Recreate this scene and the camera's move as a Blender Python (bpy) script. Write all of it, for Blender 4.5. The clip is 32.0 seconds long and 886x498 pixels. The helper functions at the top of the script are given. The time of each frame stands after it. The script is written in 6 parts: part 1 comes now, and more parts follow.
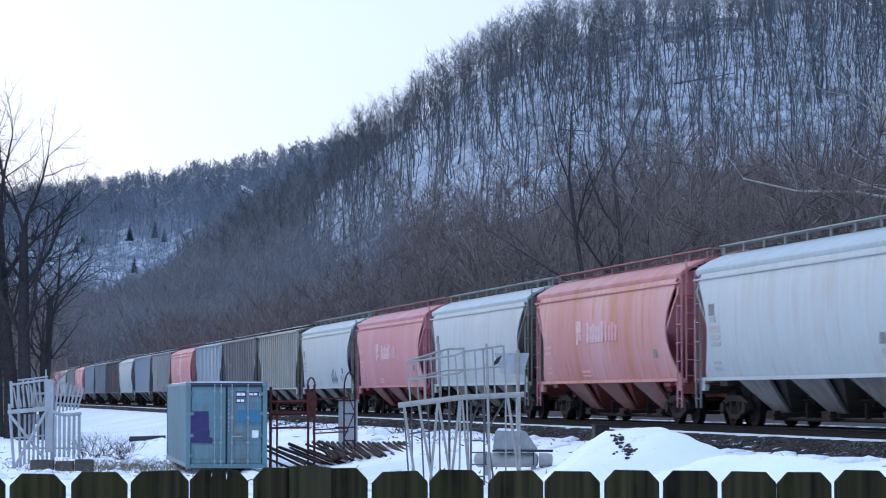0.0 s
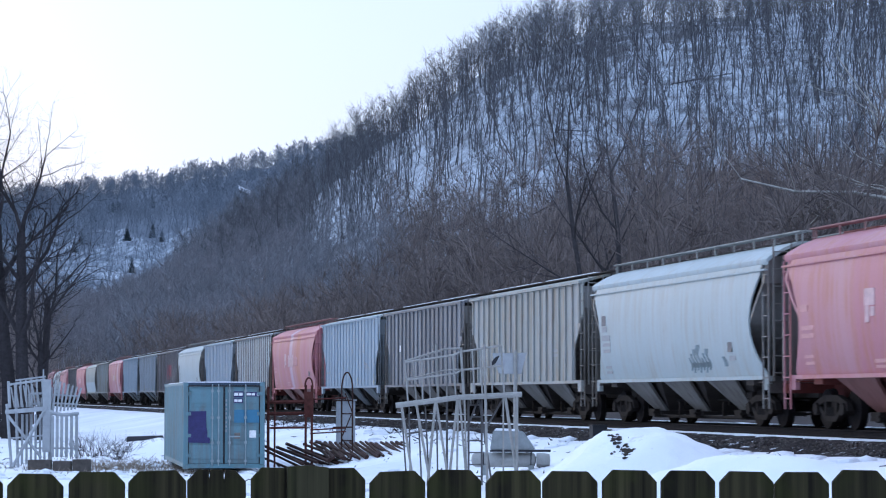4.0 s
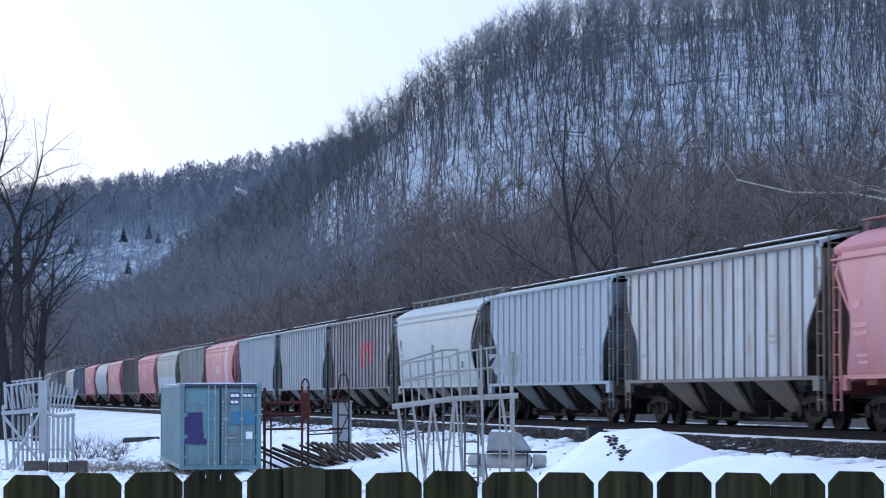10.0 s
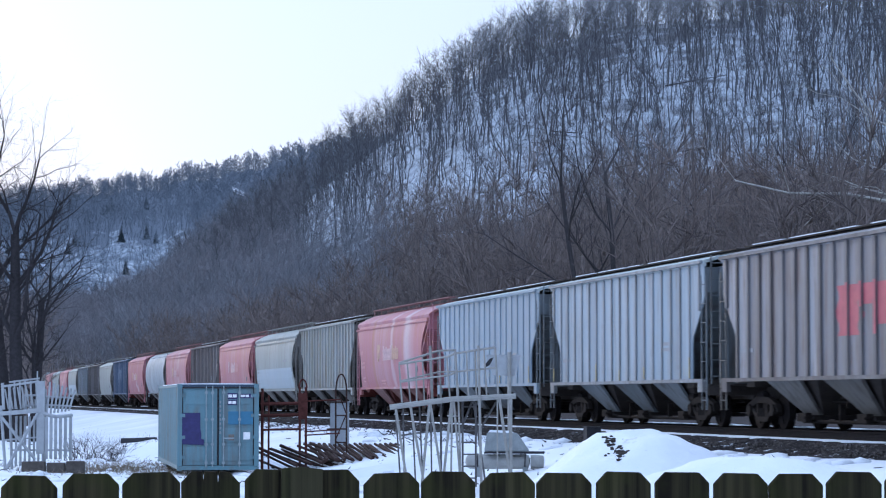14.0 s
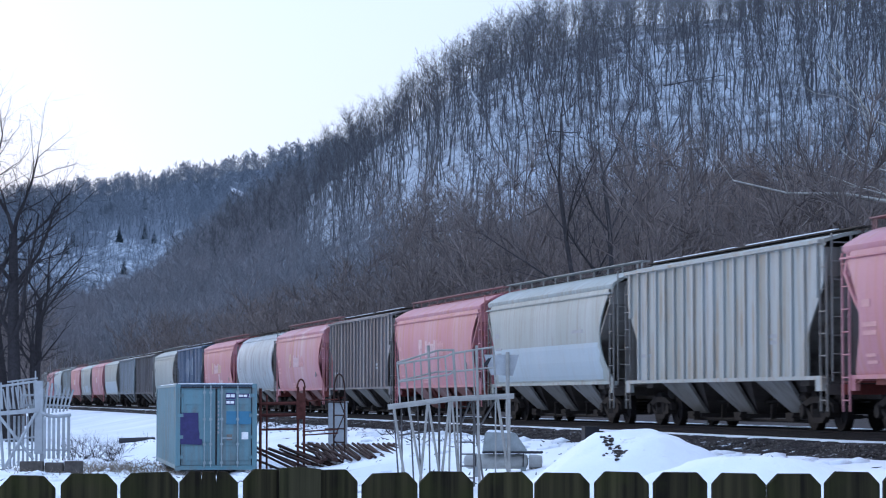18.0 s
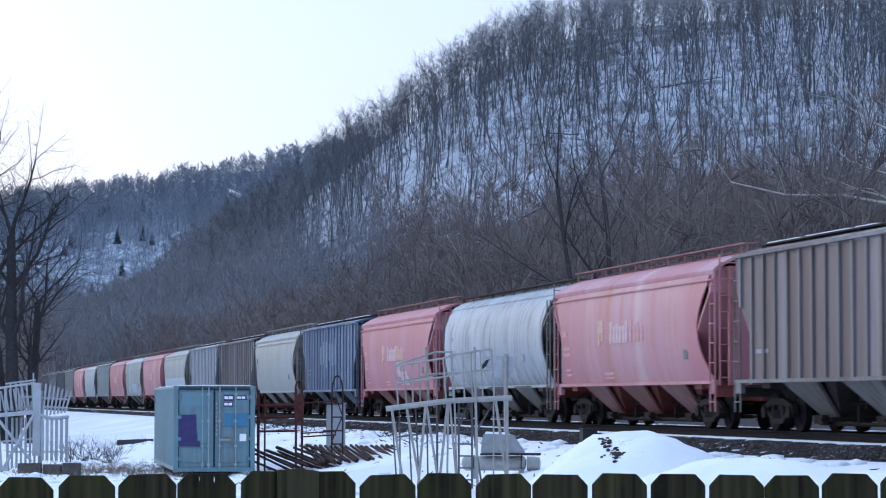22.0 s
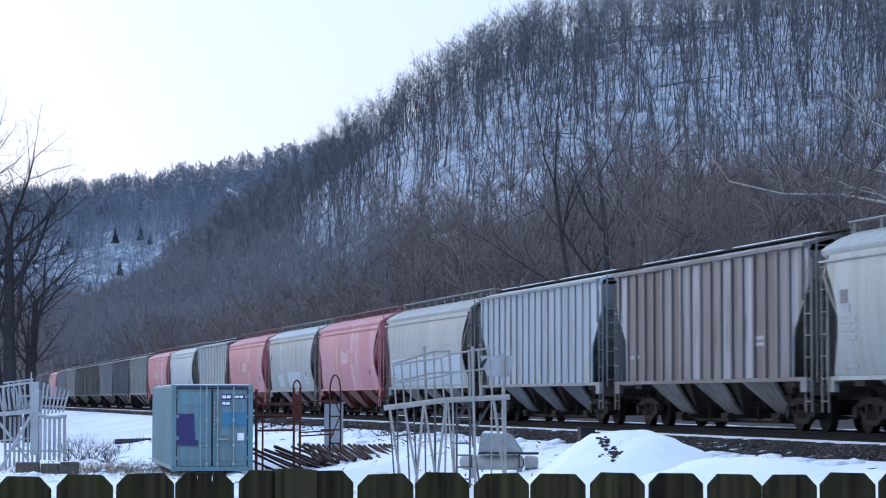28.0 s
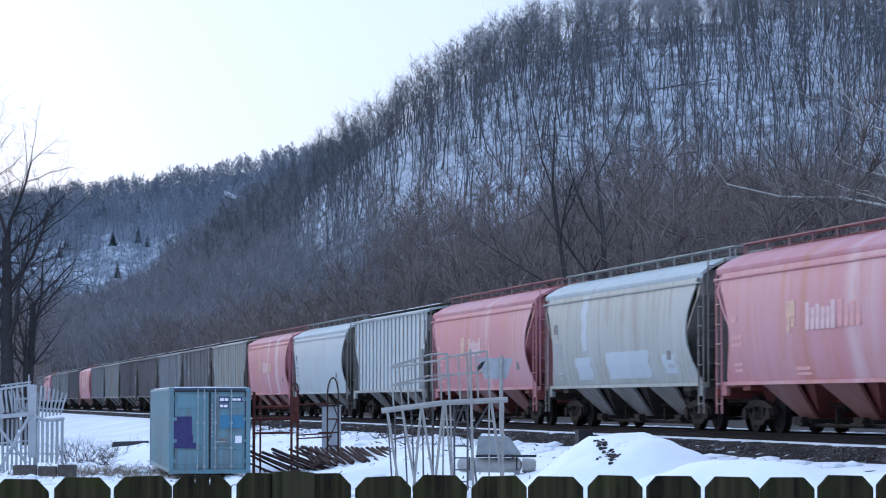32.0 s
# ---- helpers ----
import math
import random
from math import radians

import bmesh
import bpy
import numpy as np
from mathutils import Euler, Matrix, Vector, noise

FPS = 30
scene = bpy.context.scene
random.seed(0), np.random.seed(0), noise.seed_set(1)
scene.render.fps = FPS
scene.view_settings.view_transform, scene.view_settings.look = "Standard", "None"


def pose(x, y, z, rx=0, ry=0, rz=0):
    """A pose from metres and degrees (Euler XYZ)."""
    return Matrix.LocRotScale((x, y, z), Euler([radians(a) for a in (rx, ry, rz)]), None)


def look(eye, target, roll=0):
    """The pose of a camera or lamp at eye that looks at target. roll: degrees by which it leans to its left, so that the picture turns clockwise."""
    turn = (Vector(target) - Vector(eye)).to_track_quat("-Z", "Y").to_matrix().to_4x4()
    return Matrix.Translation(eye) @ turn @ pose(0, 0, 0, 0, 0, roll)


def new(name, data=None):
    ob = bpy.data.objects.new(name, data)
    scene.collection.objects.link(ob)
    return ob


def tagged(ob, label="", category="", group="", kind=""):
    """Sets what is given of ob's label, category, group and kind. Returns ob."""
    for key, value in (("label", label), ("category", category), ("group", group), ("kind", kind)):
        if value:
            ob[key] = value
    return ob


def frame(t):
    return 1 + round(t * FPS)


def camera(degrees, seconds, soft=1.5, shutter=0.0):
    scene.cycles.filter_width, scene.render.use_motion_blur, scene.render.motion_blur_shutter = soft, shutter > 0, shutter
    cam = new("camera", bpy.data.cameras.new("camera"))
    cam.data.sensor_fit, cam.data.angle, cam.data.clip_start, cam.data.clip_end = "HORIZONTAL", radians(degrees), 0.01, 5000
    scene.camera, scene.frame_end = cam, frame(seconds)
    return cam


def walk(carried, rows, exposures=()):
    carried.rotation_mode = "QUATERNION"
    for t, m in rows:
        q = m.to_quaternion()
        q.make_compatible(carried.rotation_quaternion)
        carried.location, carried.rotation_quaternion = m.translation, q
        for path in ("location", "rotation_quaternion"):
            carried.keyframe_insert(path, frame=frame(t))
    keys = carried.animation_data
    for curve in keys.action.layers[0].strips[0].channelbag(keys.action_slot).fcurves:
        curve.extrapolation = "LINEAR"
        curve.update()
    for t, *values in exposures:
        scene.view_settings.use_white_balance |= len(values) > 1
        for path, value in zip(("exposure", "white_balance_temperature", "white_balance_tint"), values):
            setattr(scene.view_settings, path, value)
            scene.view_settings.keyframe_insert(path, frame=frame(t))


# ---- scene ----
F_VIEW = 18.96
cam = camera(F_VIEW, 32.0, soft=1.12, shutter=0.3)
EYE = 2.2
PX = 0.012203                      # degrees of turn for one unit of drift
TILT = 3.194
# seconds, drift to the side, drift downwards
DRIFT = [(0, 0, 0), (1, -1.3, 0), (1.6, -2.2, -1.4), (2.5, -3, -1.4), (3.5, -3.8, 0), (5.5, -6, 0), (7, -8, 0),
         (9, -9.7, 1.3), (11, -11.7, 2.8), (13, -13.7, 3.3), (14.5, -15.2, 3), (16.5, -16.4, 3), (17, -16.7, 1.8),
         (18, -18, 2.8), (19, -19, 4), (20, -20, 6), (22, -21.5, 6), (25, -23, 6), (27.5, -24.9, 4.6),
         (28, -25.2, 4.6), (29, -26.2, 6), (30, -26.8, 7), (31, -28, 7.8), (32, -29.3, 9.3)]
walk(cam, [(t, pose(0, 0, EYE, 90 + TILT + dy * PX, 0, dx * PX)) for t, dx, dy in DRIFT])

# ---- light ----
scene.view_settings.exposure = 0.0
world = bpy.data.worlds.new("sky")
scene.world = world
world.use_nodes = True
wn, wl = world.node_tree.nodes, world.node_tree.links
sky = wn.new("ShaderNodeTexSky")
sky.sky_type = "NISHITA"
sky.sun_disc = False
sky.sun_elevation = radians(7)
sky.sun_rotation = radians(-35)
sky.air_density, sky.dust_density, sky.ozone_density = 1.0, 3.0, 2.0
veil = wn.new("ShaderNodeMix")
veil.data_type = "RGBA"
cloud = wn.new("ShaderNodeTexNoise")
cloud.inputs["Scale"].default_value, cloud.inputs["Detail"].default_value = 2.2, 5
thin = wn.new("ShaderNodeMapRange")
thin.inputs["From Min"].default_value, thin.inputs["From Max"].default_value = 0.3, 0.7
thin.inputs["To Min"].default_value, thin.inputs["To Max"].default_value = 0.45, 0.72
wl.new(cloud.outputs["Fac"], thin.inputs["Value"])
wl.new(thin.outputs["Result"], veil.inputs["Factor"])
# under cloud the sky is brighter overhead than near the horizon
way = wn.new("ShaderNodeTexCoord")
split = wn.new("ShaderNodeSeparateXYZ")
lift = wn.new("ShaderNodeMapRange")
lift.inputs["From Min"].default_value, lift.inputs["From Max"].default_value = 0.1, 1.0
lift.inputs["To Min"].default_value, lift.inputs["To Max"].default_value = 1.0, 1.5
tone = wn.new("ShaderNodeVectorMath")
tone.operation = "SCALE"
tone.inputs[0].default_value = (7.7, 10.4, 16.2)
wl.new(way.outputs["Generated"], split.inputs["Vector"])
wl.new(split.outputs["Z"], lift.inputs["Value"])
wl.new(lift.outputs["Result"], tone.inputs["Scale"])
wl.new(tone.outputs["Vector"], veil.inputs["B"])
wl.new(sky.outputs["Color"], veil.inputs["A"])
wl.new(veil.outputs["Result"], wn["Background"].inputs["Color"])
wn["Background"].inputs["Strength"].default_value = 0.124
sun = new("sun", bpy.data.lights.new("sun", "SUN"))
sun.data.energy, sun.data.angle, sun.data.color = 0.4, radians(25), (1.0, 0.93, 0.86)
sun.matrix_world = look((0, 0, 0), (math.sin(radians(35)), -math.cos(radians(35)), -0.3))

# ---- the lie of the land ----
THETA = radians(11.31)             # the track runs away to the left of straight ahead
AWAY = Vector((-math.sin(THETA), math.cos(THETA), 0))
SIDE = Vector((math.cos(THETA), math.sin(THETA), 0))
OFF = 21.55                        # from the camera to the track's middle
RAIL_Z = EYE - 0.732


def on_track(along, lateral=0.0, z=0.0):
    """A point of the track's own space: metres away along it, to its far side, above the rail heads."""
    p = AWAY * along + SIDE * (OFF + lateral)
    return Vector((p.x, p.y, RAIL_Z + z))


def lerp_table(table, x):
    return np.interp(x, [a for a, _ in table], [b for _, b in table])


# bearing in degrees, elevation of the ground on the crest in degrees
CREST_NEAR = [(-40, 0.6), (-14, 1.05), (-9.5, 1.15), (-7.1, 1.3), (-5.9, 1.9), (-5.2, 2.5), (-2.7, 4.23), (-0.5, 5.75),
              (1.1, 6.95), (1.8, 7.25), (3.9, 7.85), (5.7, 8.0), (9.5, 8.2), (20, 8.5), (50, 7), (90, 3)]
CREST_FAR = [(-60, 3), (-20, 3.6), (-9.5, 4.05), (-7.7, 4.26), (-5.9, 4.48), (-4.1, 4.76), (-2.25, 5.2), (0, 5.5), (10, 5.5),
             (60, 3)]


def land(x, y):
    """Height of the ground; works on arrays."""
    x, y = np.asarray(x, float), np.asarray(y, float)
    dist, bear = np.hypot(x, y), np.degrees(np.arctan2(x, y))
    along = -x * math.sin(THETA) + y * math.cos(THETA)
    lat = x * math.cos(THETA) + y * math.sin(THETA) - OFF
    z = 0.12 * np.sin(x * 0.31 + 1) * np.sin(y * 0.17) * np.clip((dist - 10) / 20, 0, 1)
    near = np.clip((lat + 11) / 8.0, 0, 1)
    z = z * (1 - near) + 1.0 * near * near * (3 - 2 * near)
    z = z + 0.16 * np.clip((lat - 1.5) / 3, 0, 1) + 1.2 * np.clip((lat - 6) / 60, 0, 1)

    def hill(table, start, top):
        e = lerp_table(table, bear)
        crest = EYE + np.tan(np.radians(e)) * top
        u = np.clip((dist - start) / (top - start), 0, 1)
        rise = u * u * (2.2 - 1.2 * u)
        fall = np.clip((dist - top) / 400, 0, 1)
        return crest * rise * (1 - 0.75 * fall * fall * (3 - 2 * fall)) * np.clip((np.abs(bear) < 100) * 1.0, 0, 1)

    z_near, z_far = hill(CREST_NEAR, 380, 900), hill(CREST_FAR, 1080, 1800)
    bumps = 2.5 * np.sin(x * 0.02 + 0.5) * np.sin(y * 0.017 + x * 0.008) * np.clip((dist - 420) / 200, 0, 1)
    ridge = 3.2 * np.sin(bear * 4.1 + 1) * np.sin(bear * 9.7) * np.clip((dist - 1400) / 200, 0, 1)
    return z + np.maximum(z_near, z_far) + bumps + ridge


# bearing in degrees; elevations between which the near hillside is open, snowy wood; above it dense wood, below it thicket
SNOW_TOP = [(-7, 1.8), (-5.3, 2.35), (-4.1, 3.35), (-2.25, 4.9), (-0.4, 6.1), (1.4, 7.0), (3.9, 7.45), (6.3, 7.9), (8.7, 9), (14, 9)]
SNOW_LOW = [(-7, 2.0), (-5.3, 2.3), (-4.1, 2.3), (-2.25, 3.45), (-0.4, 3.9), (1.4, 3.9), (3.9, 4.3), (6.3, 4.9), (8.7, 4.0), (14, 4.0)]


def sight(x, y):
    """Bearing and elevation of the ground as seen from the camera's place, in degrees."""
    d = np.hypot(x, y)
    return np.degrees(np.arctan2(x, y)), np.degrees(np.arctan2(land(x, y) - EYE, d))


def ledge(b, e):
    """A narrow overgrown terrace high on the slope."""
    return (b > 1.8) & (b < 7.2) & (np.abs(e - 7.12 - 0.05 * np.sin(b * 3) - 0.05 * (b - 4)) < 0.1)


# ---- materials ----
def shader(name, rough=0.8, metal=0.0):
    m = bpy.data.materials.new(name)
    m.use_nodes = True
    b = m.node_tree.nodes["Principled BSDF"]
    b.inputs["Roughness"].default_value, b.inputs["Metallic"].default_value = rough, metal
    if rough >= 0.84:              # dull, dusty or rotten surfaces have hardly any gloss
        b.inputs["Specular IOR Level"].default_value = 0.12
    return m, m.node_tree.nodes, m.node_tree.links, b


def noise_tex(n, l, scale, detail=5, coord="Object", stretch=None, rough=0.55, own=False):
    tc = n.new("ShaderNodeTexCoord")
    out = tc.outputs[coord]
    if own:
        info = n.new("ShaderNodeObjectInfo")
        far = n.new("ShaderNodeMath")
        far.operation = "MULTIPLY"
        far.inputs[1].default_value = 300
        move = n.new("ShaderNodeVectorMath")
        l.new(info.outputs["Random"], far.inputs[0])
        l.new(out, move.inputs[0])
        l.new(far.outputs["Value"], move.inputs[1])
        out = move.outputs["Vector"]
    if stretch:
        mp = n.new("ShaderNodeMapping")
        mp.inputs["Scale"].default_value = stretch
        l.new(out, mp.inputs["Vector"])
        out = mp.outputs["Vector"]
    t = n.new("ShaderNodeTexNoise")
    t.inputs["Scale"].default_value, t.inputs["Detail"].default_value = scale, detail
    t.inputs["Roughness"].default_value = rough
    l.new(out, t.inputs["Vector"])
    return t.outputs["Fac"]


def ramp(n, l, fac, stops):
    r = n.new("ShaderNodeValToRGB")
    e = r.color_ramp.elements
    while len(e) < len(stops):
        e.new(0.5)
    for el, (p, c) in zip(e, stops):
        el.position, el.color = p, (*c, 1) if len(c) == 3 else c
    l.new(fac, r.inputs["Fac"])
    return r.outputs["Color"]


def blend(n, l, fac, a, b, kind="MIX"):
    m = n.new("ShaderNodeMix")
    m.data_type, m.blend_type = "RGBA", kind
    for sock, val in (("Factor", fac), ("A", a), ("B", b)):
        if isinstance(val, (int, float)):
            m.inputs[sock].default_value = val
        elif isinstance(val, tuple):
            m.inputs[sock].default_value = (*val, 1)
        else:
            l.new(val, m.inputs[sock])
    return m.outputs["Result"]


def relief(n, l, b, height, strength=0.4, distance=0.02):
    u = n.new("ShaderNodeBump")
    u.inputs["Strength"].default_value, u.inputs["Distance"].default_value = strength, distance
    l.new(height, u.inputs["Height"])
    l.new(u.outputs["Normal"], b.inputs["Normal"])


def plain(name, col, rough=0.7, metal=0.0, vary=0.25, scale=4.0, coord="Object"):
    """One colour with stains at two scales and a fine relief."""
    m, n, l, b = shader(name, rough, metal)
    f = noise_tex(n, l, scale, 6, coord)
    g = noise_tex(n, l, scale * 9, 3, coord)
    dark = tuple(c * (1 - vary) for c in col)
    lite = tuple(min(1, c * (1 + vary * 0.7)) for c in col)
    c1 = ramp(n, l, f, [(0.3, dark), (0.7, lite)])
    c2 = blend(n, l, 0.25, c1, ramp(n, l, g, [(0.35, dark), (0.65, lite)]))
    l.new(c2, b.inputs["Base Color"])
    relief(n, l, b, g, 0.25, 0.01)
    return m


def car_paint(name, col, rust=0.3, stain=(0.2, 0.13, 0.09), pale=0.25, bands=(), panel=0.0):
    """Weathered wagon paint: pale chalking in upright bands, streaks of rust and sooty grime from above.
    bands: stains that run down the side: place along the car, half width, colour, strength."""
    m, n, l, b = shader(name, 0.6)
    cool = (0.85, 0.85, 0.85) if col[0] > 1.5 * col[1] else (0.815, 0.85, 0.89)
    col = tuple(c * k for c, k in zip(col, cool))
    band = noise_tex(n, l, 0.42, 2.5, stretch=(1.0, 0.15, 0.05), own=True)
    streak = noise_tex(n, l, 2.6, 5, stretch=(1.6, 1.0, 0.12), own=True)
    patch = noise_tex(n, l, 1.1, 7, own=True)
    grain = noise_tex(n, l, 22, 3)
    base = blend(n, l, ramp(n, l, band, [(0.44, (0, 0, 0)), (0.72, (pale,) * 3)]), col, tuple(0.35 * c + k * 0.5 for c, k in zip(col, cool)))
    if panel:                      # each sheet between two posts has weathered in its own way
        tc, sep, info = n.new("ShaderNodeTexCoord"), n.new("ShaderNodeSeparateXYZ"), n.new("ShaderNodeObjectInfo")
        l.new(tc.outputs["Object"], sep.inputs["Vector"])
        count, whole, pair, dice = n.new("ShaderNodeMath"), n.new("ShaderNodeMath"), n.new("ShaderNodeCombineXYZ"), n.new("ShaderNodeTexWhiteNoise")
        count.operation, whole.operation = "MULTIPLY_ADD", "FLOOR"
        count.inputs[1].default_value, count.inputs[2].default_value = 1 / 0.86, 9.0
        l.new(sep.outputs["X"], count.inputs[0])
        l.new(count.outputs["Value"], whole.inputs[0])
        l.new(whole.outputs["Value"], pair.inputs["X"])
        l.new(info.outputs["Random"], pair.inputs["Y"])
        l.new(pair.outputs["Vector"], dice.inputs["Vector"])
        base = blend(n, l, ramp(n, l, dice.outputs["Value"], [(0.60, (0, 0, 0)), (0.85, (panel,) * 3)]), base, tuple(0.3 * c + k * 0.34 for c, k in zip(col, cool)))
        base = blend(n, l, ramp(n, l, dice.outputs["Value"], [(0.15, (panel * 0.8,) * 3), (0.35, (0, 0, 0))]), base, tuple(0.55 * c for c in col))
    wear = blend(n, l, 1.0, ramp(n, l, streak, [(0.45, (0, 0, 0)), (0.63, (rust,) * 3)]),
                 ramp(n, l, patch, [(0.36, (0.25,) * 3), (0.58, (1, 1, 1))]), "MULTIPLY")
    dirt = blend(n, l, wear, base, stain)
    if bands:
        tc, sep = n.new("ShaderNodeTexCoord"), n.new("ShaderNodeSeparateXYZ")
        l.new(tc.outputs["Object"], sep.inputs["Vector"])
        wander = n.new("ShaderNodeMath")
        wander.operation = "MULTIPLY_ADD"
        wander.inputs[1].default_value = 0.7
        l.new(patch, wander.inputs[0])
        l.new(sep.outputs["X"], wander.inputs[2])
    for x, half, tint, much in bands:
        off = n.new("ShaderNodeMath")
        off.operation = "SUBTRACT"
        off.inputs[1].default_value = x + 0.35
        l.new(wander.outputs["Value"], off.inputs[0])
        far = n.new("ShaderNodeMath")
        far.operation = "ABSOLUTE"
        l.new(off.outputs["Value"], far.inputs[0])
        edge = n.new("ShaderNodeMapRange")
        edge.interpolation_type = "SMOOTHSTEP"
        edge.inputs["From Min"].default_value, edge.inputs["From Max"].default_value = half * 0.05, half * 1.15
        edge.inputs["To Min"].default_value, edge.inputs["To Max"].default_value = much, 0.0
        l.new(far.outputs["Value"], edge.inputs["Value"])
        worn = blend(n, l, 1.0, edge.outputs["Result"], ramp(n, l, streak, [(0.25, (0.5,) * 3), (0.6, (1, 1, 1))]), "MULTIPLY")
        dirt = blend(n, l, worn, dirt, tint)
    fine = blend(n, l, ramp(n, l, grain, [(0.3, (0.16,) * 3), (0.6, (0, 0, 0))]), dirt, tuple(c * 0.5 for c in col))
    l.new(fine, b.inputs["Base Color"])
    relief(n, l, b, patch, 0.15, 0.02)
    return m


def snow_material():
    m, n, l, b = shader("snow", 0.75)
    big = noise_tex(n, l, 0.12, 6, "Object")
    fine = noise_tex(n, l, 2.2, 6, "Object")
    twig = noise_tex(n, l, 0.9, 9, "Object", rough=0.75)
    c = ramp(n, l, big, [(0.3, (0.66, 0.69, 0.735)), (0.7, (0.88, 0.89, 0.91))])
    c = blend(n, l, ramp(n, l, twig, [(0.61, (0, 0, 0)), (0.70, (0.6,) * 3)]), c, (0.33, 0.27, 0.21))
    l.new(c, b.inputs["Base Color"])
    b.inputs["Subsurface Weight"].default_value = 0.0
    relief(n, l, b, fine, 0.8, 0.12)
    return m


def wood_bark(name, dark, lite):
    m, n, l, b = shader(name, 0.9)
    geo = n.new("ShaderNodeNewGeometry")
    f = noise_tex(n, l, 0.05, 3)
    c = ramp(n, l, geo.outputs["Random Per Island"], [(0.0, dark), (1.0, lite)])
    c = blend(n, l, ramp(n, l, f, [(0.35, (0, 0, 0)), (0.65, (0.5,) * 3)]), c, dark)
    l.new(c, b.inputs["Base Color"])
    return m


def floor_material(name, litter, share):
    """Forest floor: snow with dead leaves showing through."""
    m, n, l, b = shader(name, 0.9)
    f = noise_tex(n, l, 0.09, 9, rough=0.7)
    g = noise_tex(n, l, 1.1, 6, rough=0.7)
    c = blend(n, l, ramp(n, l, f, [(share - 0.1, (0, 0, 0)), (share + 0.1, (1, 1, 1))]), litter, (0.52, 0.57, 0.62))
    c = blend(n, l, ramp(n, l, g, [(0.50, (0, 0, 0)), (0.6, (0.6,) * 3)]), c, litter)
    l.new(c, b.inputs["Base Color"])
    relief(n, l, b, g, 0.6, 0.15)
    return m


SNOW = snow_material()
HILL_FLOOR = floor_material("snowy_forest_floor", (0.13, 0.128, 0.135), 0.43)
WOOD_FLOOR = floor_material("dense_wood_floor", (0.12, 0.118, 0.125), 0.56)
# the far ridge's litter is blue-grey: distance haze mixed into its colour
FAR_FLOOR_HAZED = floor_material("hazed_far_forest_floor", (0.16, 0.19, 0.225), 0.54)
FAR_WOOD_FLOOR_HAZED = floor_material("hazed_far_wood_floor", (0.155, 0.18, 0.215), 0.66)
LEAF_FLOOR = floor_material("leaf_litter", (0.05, 0.042, 0.04), 0.88)
# far bark is tinted pale blue in place of haze in the air
BARK_FAR_HAZED = wood_bark("hazed_far_bark", (0.145, 0.17, 0.205), (0.265, 0.30, 0.34))
# crest and spur bark is lightened: thin haze painted into the base colour
BARK_HILL_HAZED = wood_bark("hazed_hill_bark", (0.14, 0.146, 0.163), (0.31, 0.308, 0.318))
BARK_SLOPE = wood_bark("slope_bark", (0.066, 0.068, 0.077), (0.19, 0.188, 0.194))
BARK_LOW = wood_bark("thicket_bark", (0.10, 0.085, 0.082), (0.31, 0.25, 0.225))
BARK_GROVE = wood_bark("grove_bark", (0.13, 0.10, 0.09), (0.33, 0.25, 0.215))
# valley bark is paler and bluer still, to carry haze in its colour
BARK_VALLEY_HAZED = wood_bark("hazed_valley_bark", (0.15, 0.148, 0.16), (0.37, 0.345, 0.355))
BARK = plain("bark", (0.045, 0.04, 0.042), 0.95, vary=0.4, scale=6)
BARK_SOFT = plain("dark_brown_bark", (0.075, 0.068, 0.07), 0.95, vary=0.4, scale=6)
BARK_PALE = plain("pale_bark", (0.42, 0.40, 0.36), 0.9, vary=0.5, scale=3)
PINE = wood_bark("pine_needles", (0.04, 0.055, 0.063), (0.075, 0.095, 0.105))


# ---- mesh helpers ----
def part(name, bm, material, parent=None, label=""):
    """Links a bmesh as one mesh object, under a thing or a part."""
    me = bpy.data.meshes.new(name)
    bm.to_mesh(me)
    bm.free()
    return from_mesh(name, me, material, parent, label)


def from_mesh(name, me, material, parent=None, label=""):
    if material and not me.materials:
        me.materials.append(material)
    ob = new(name, me)
    ob.parent = parent
    if label:
        ob["label"] = label
    return ob


def box(bm, x0, x1, y0, y1, z0, z1, m=None):
    vs = [bm.verts.new(m @ Vector(p) if m else p) for p in
          ((x0, y0, z0), (x1, y0, z0), (x1, y1, z0), (x0, y1, z0), (x0, y0, z1), (x1, y0, z1), (x1, y1, z1), (x0, y1, z1))]
    for f in ((3, 2, 1, 0), (4, 5, 6, 7), (0, 1, 5, 4), (1, 2, 6, 5), (2, 3, 7, 6), (3, 0, 4, 7)):
        bm.faces.new([vs[i] for i in f])


def rod(bm, a, b, r=0.03, sides=6, r2=None):
    """A round bar from a to b."""
    a, b = Vector(a), Vector(b)
    q = (b - a).to_track_quat("Z", "Y").to_matrix()
    r2 = r if r2 is None else r2
    rings = []
    for p, rad in ((a, r), (b, r2)):
        rings.append([bm.verts.new(p + q @ Vector((rad * math.cos(2 * math.pi * i / sides), rad * math.sin(2 * math.pi * i / sides), 0)))
                      for i in range(sides)])
    for i in range(sides):
        j = (i + 1) % sides
        bm.faces.new((rings[0][i], rings[0][j], rings[1][j], rings[1][i]))
    bm.faces.new(rings[0][::-1])
    bm.faces.new(rings[1])


def tube(bm, pts, r=0.03, sides=6):
    for a, b in zip(pts, pts[1:]):
        rod(bm, a, b, r, sides)


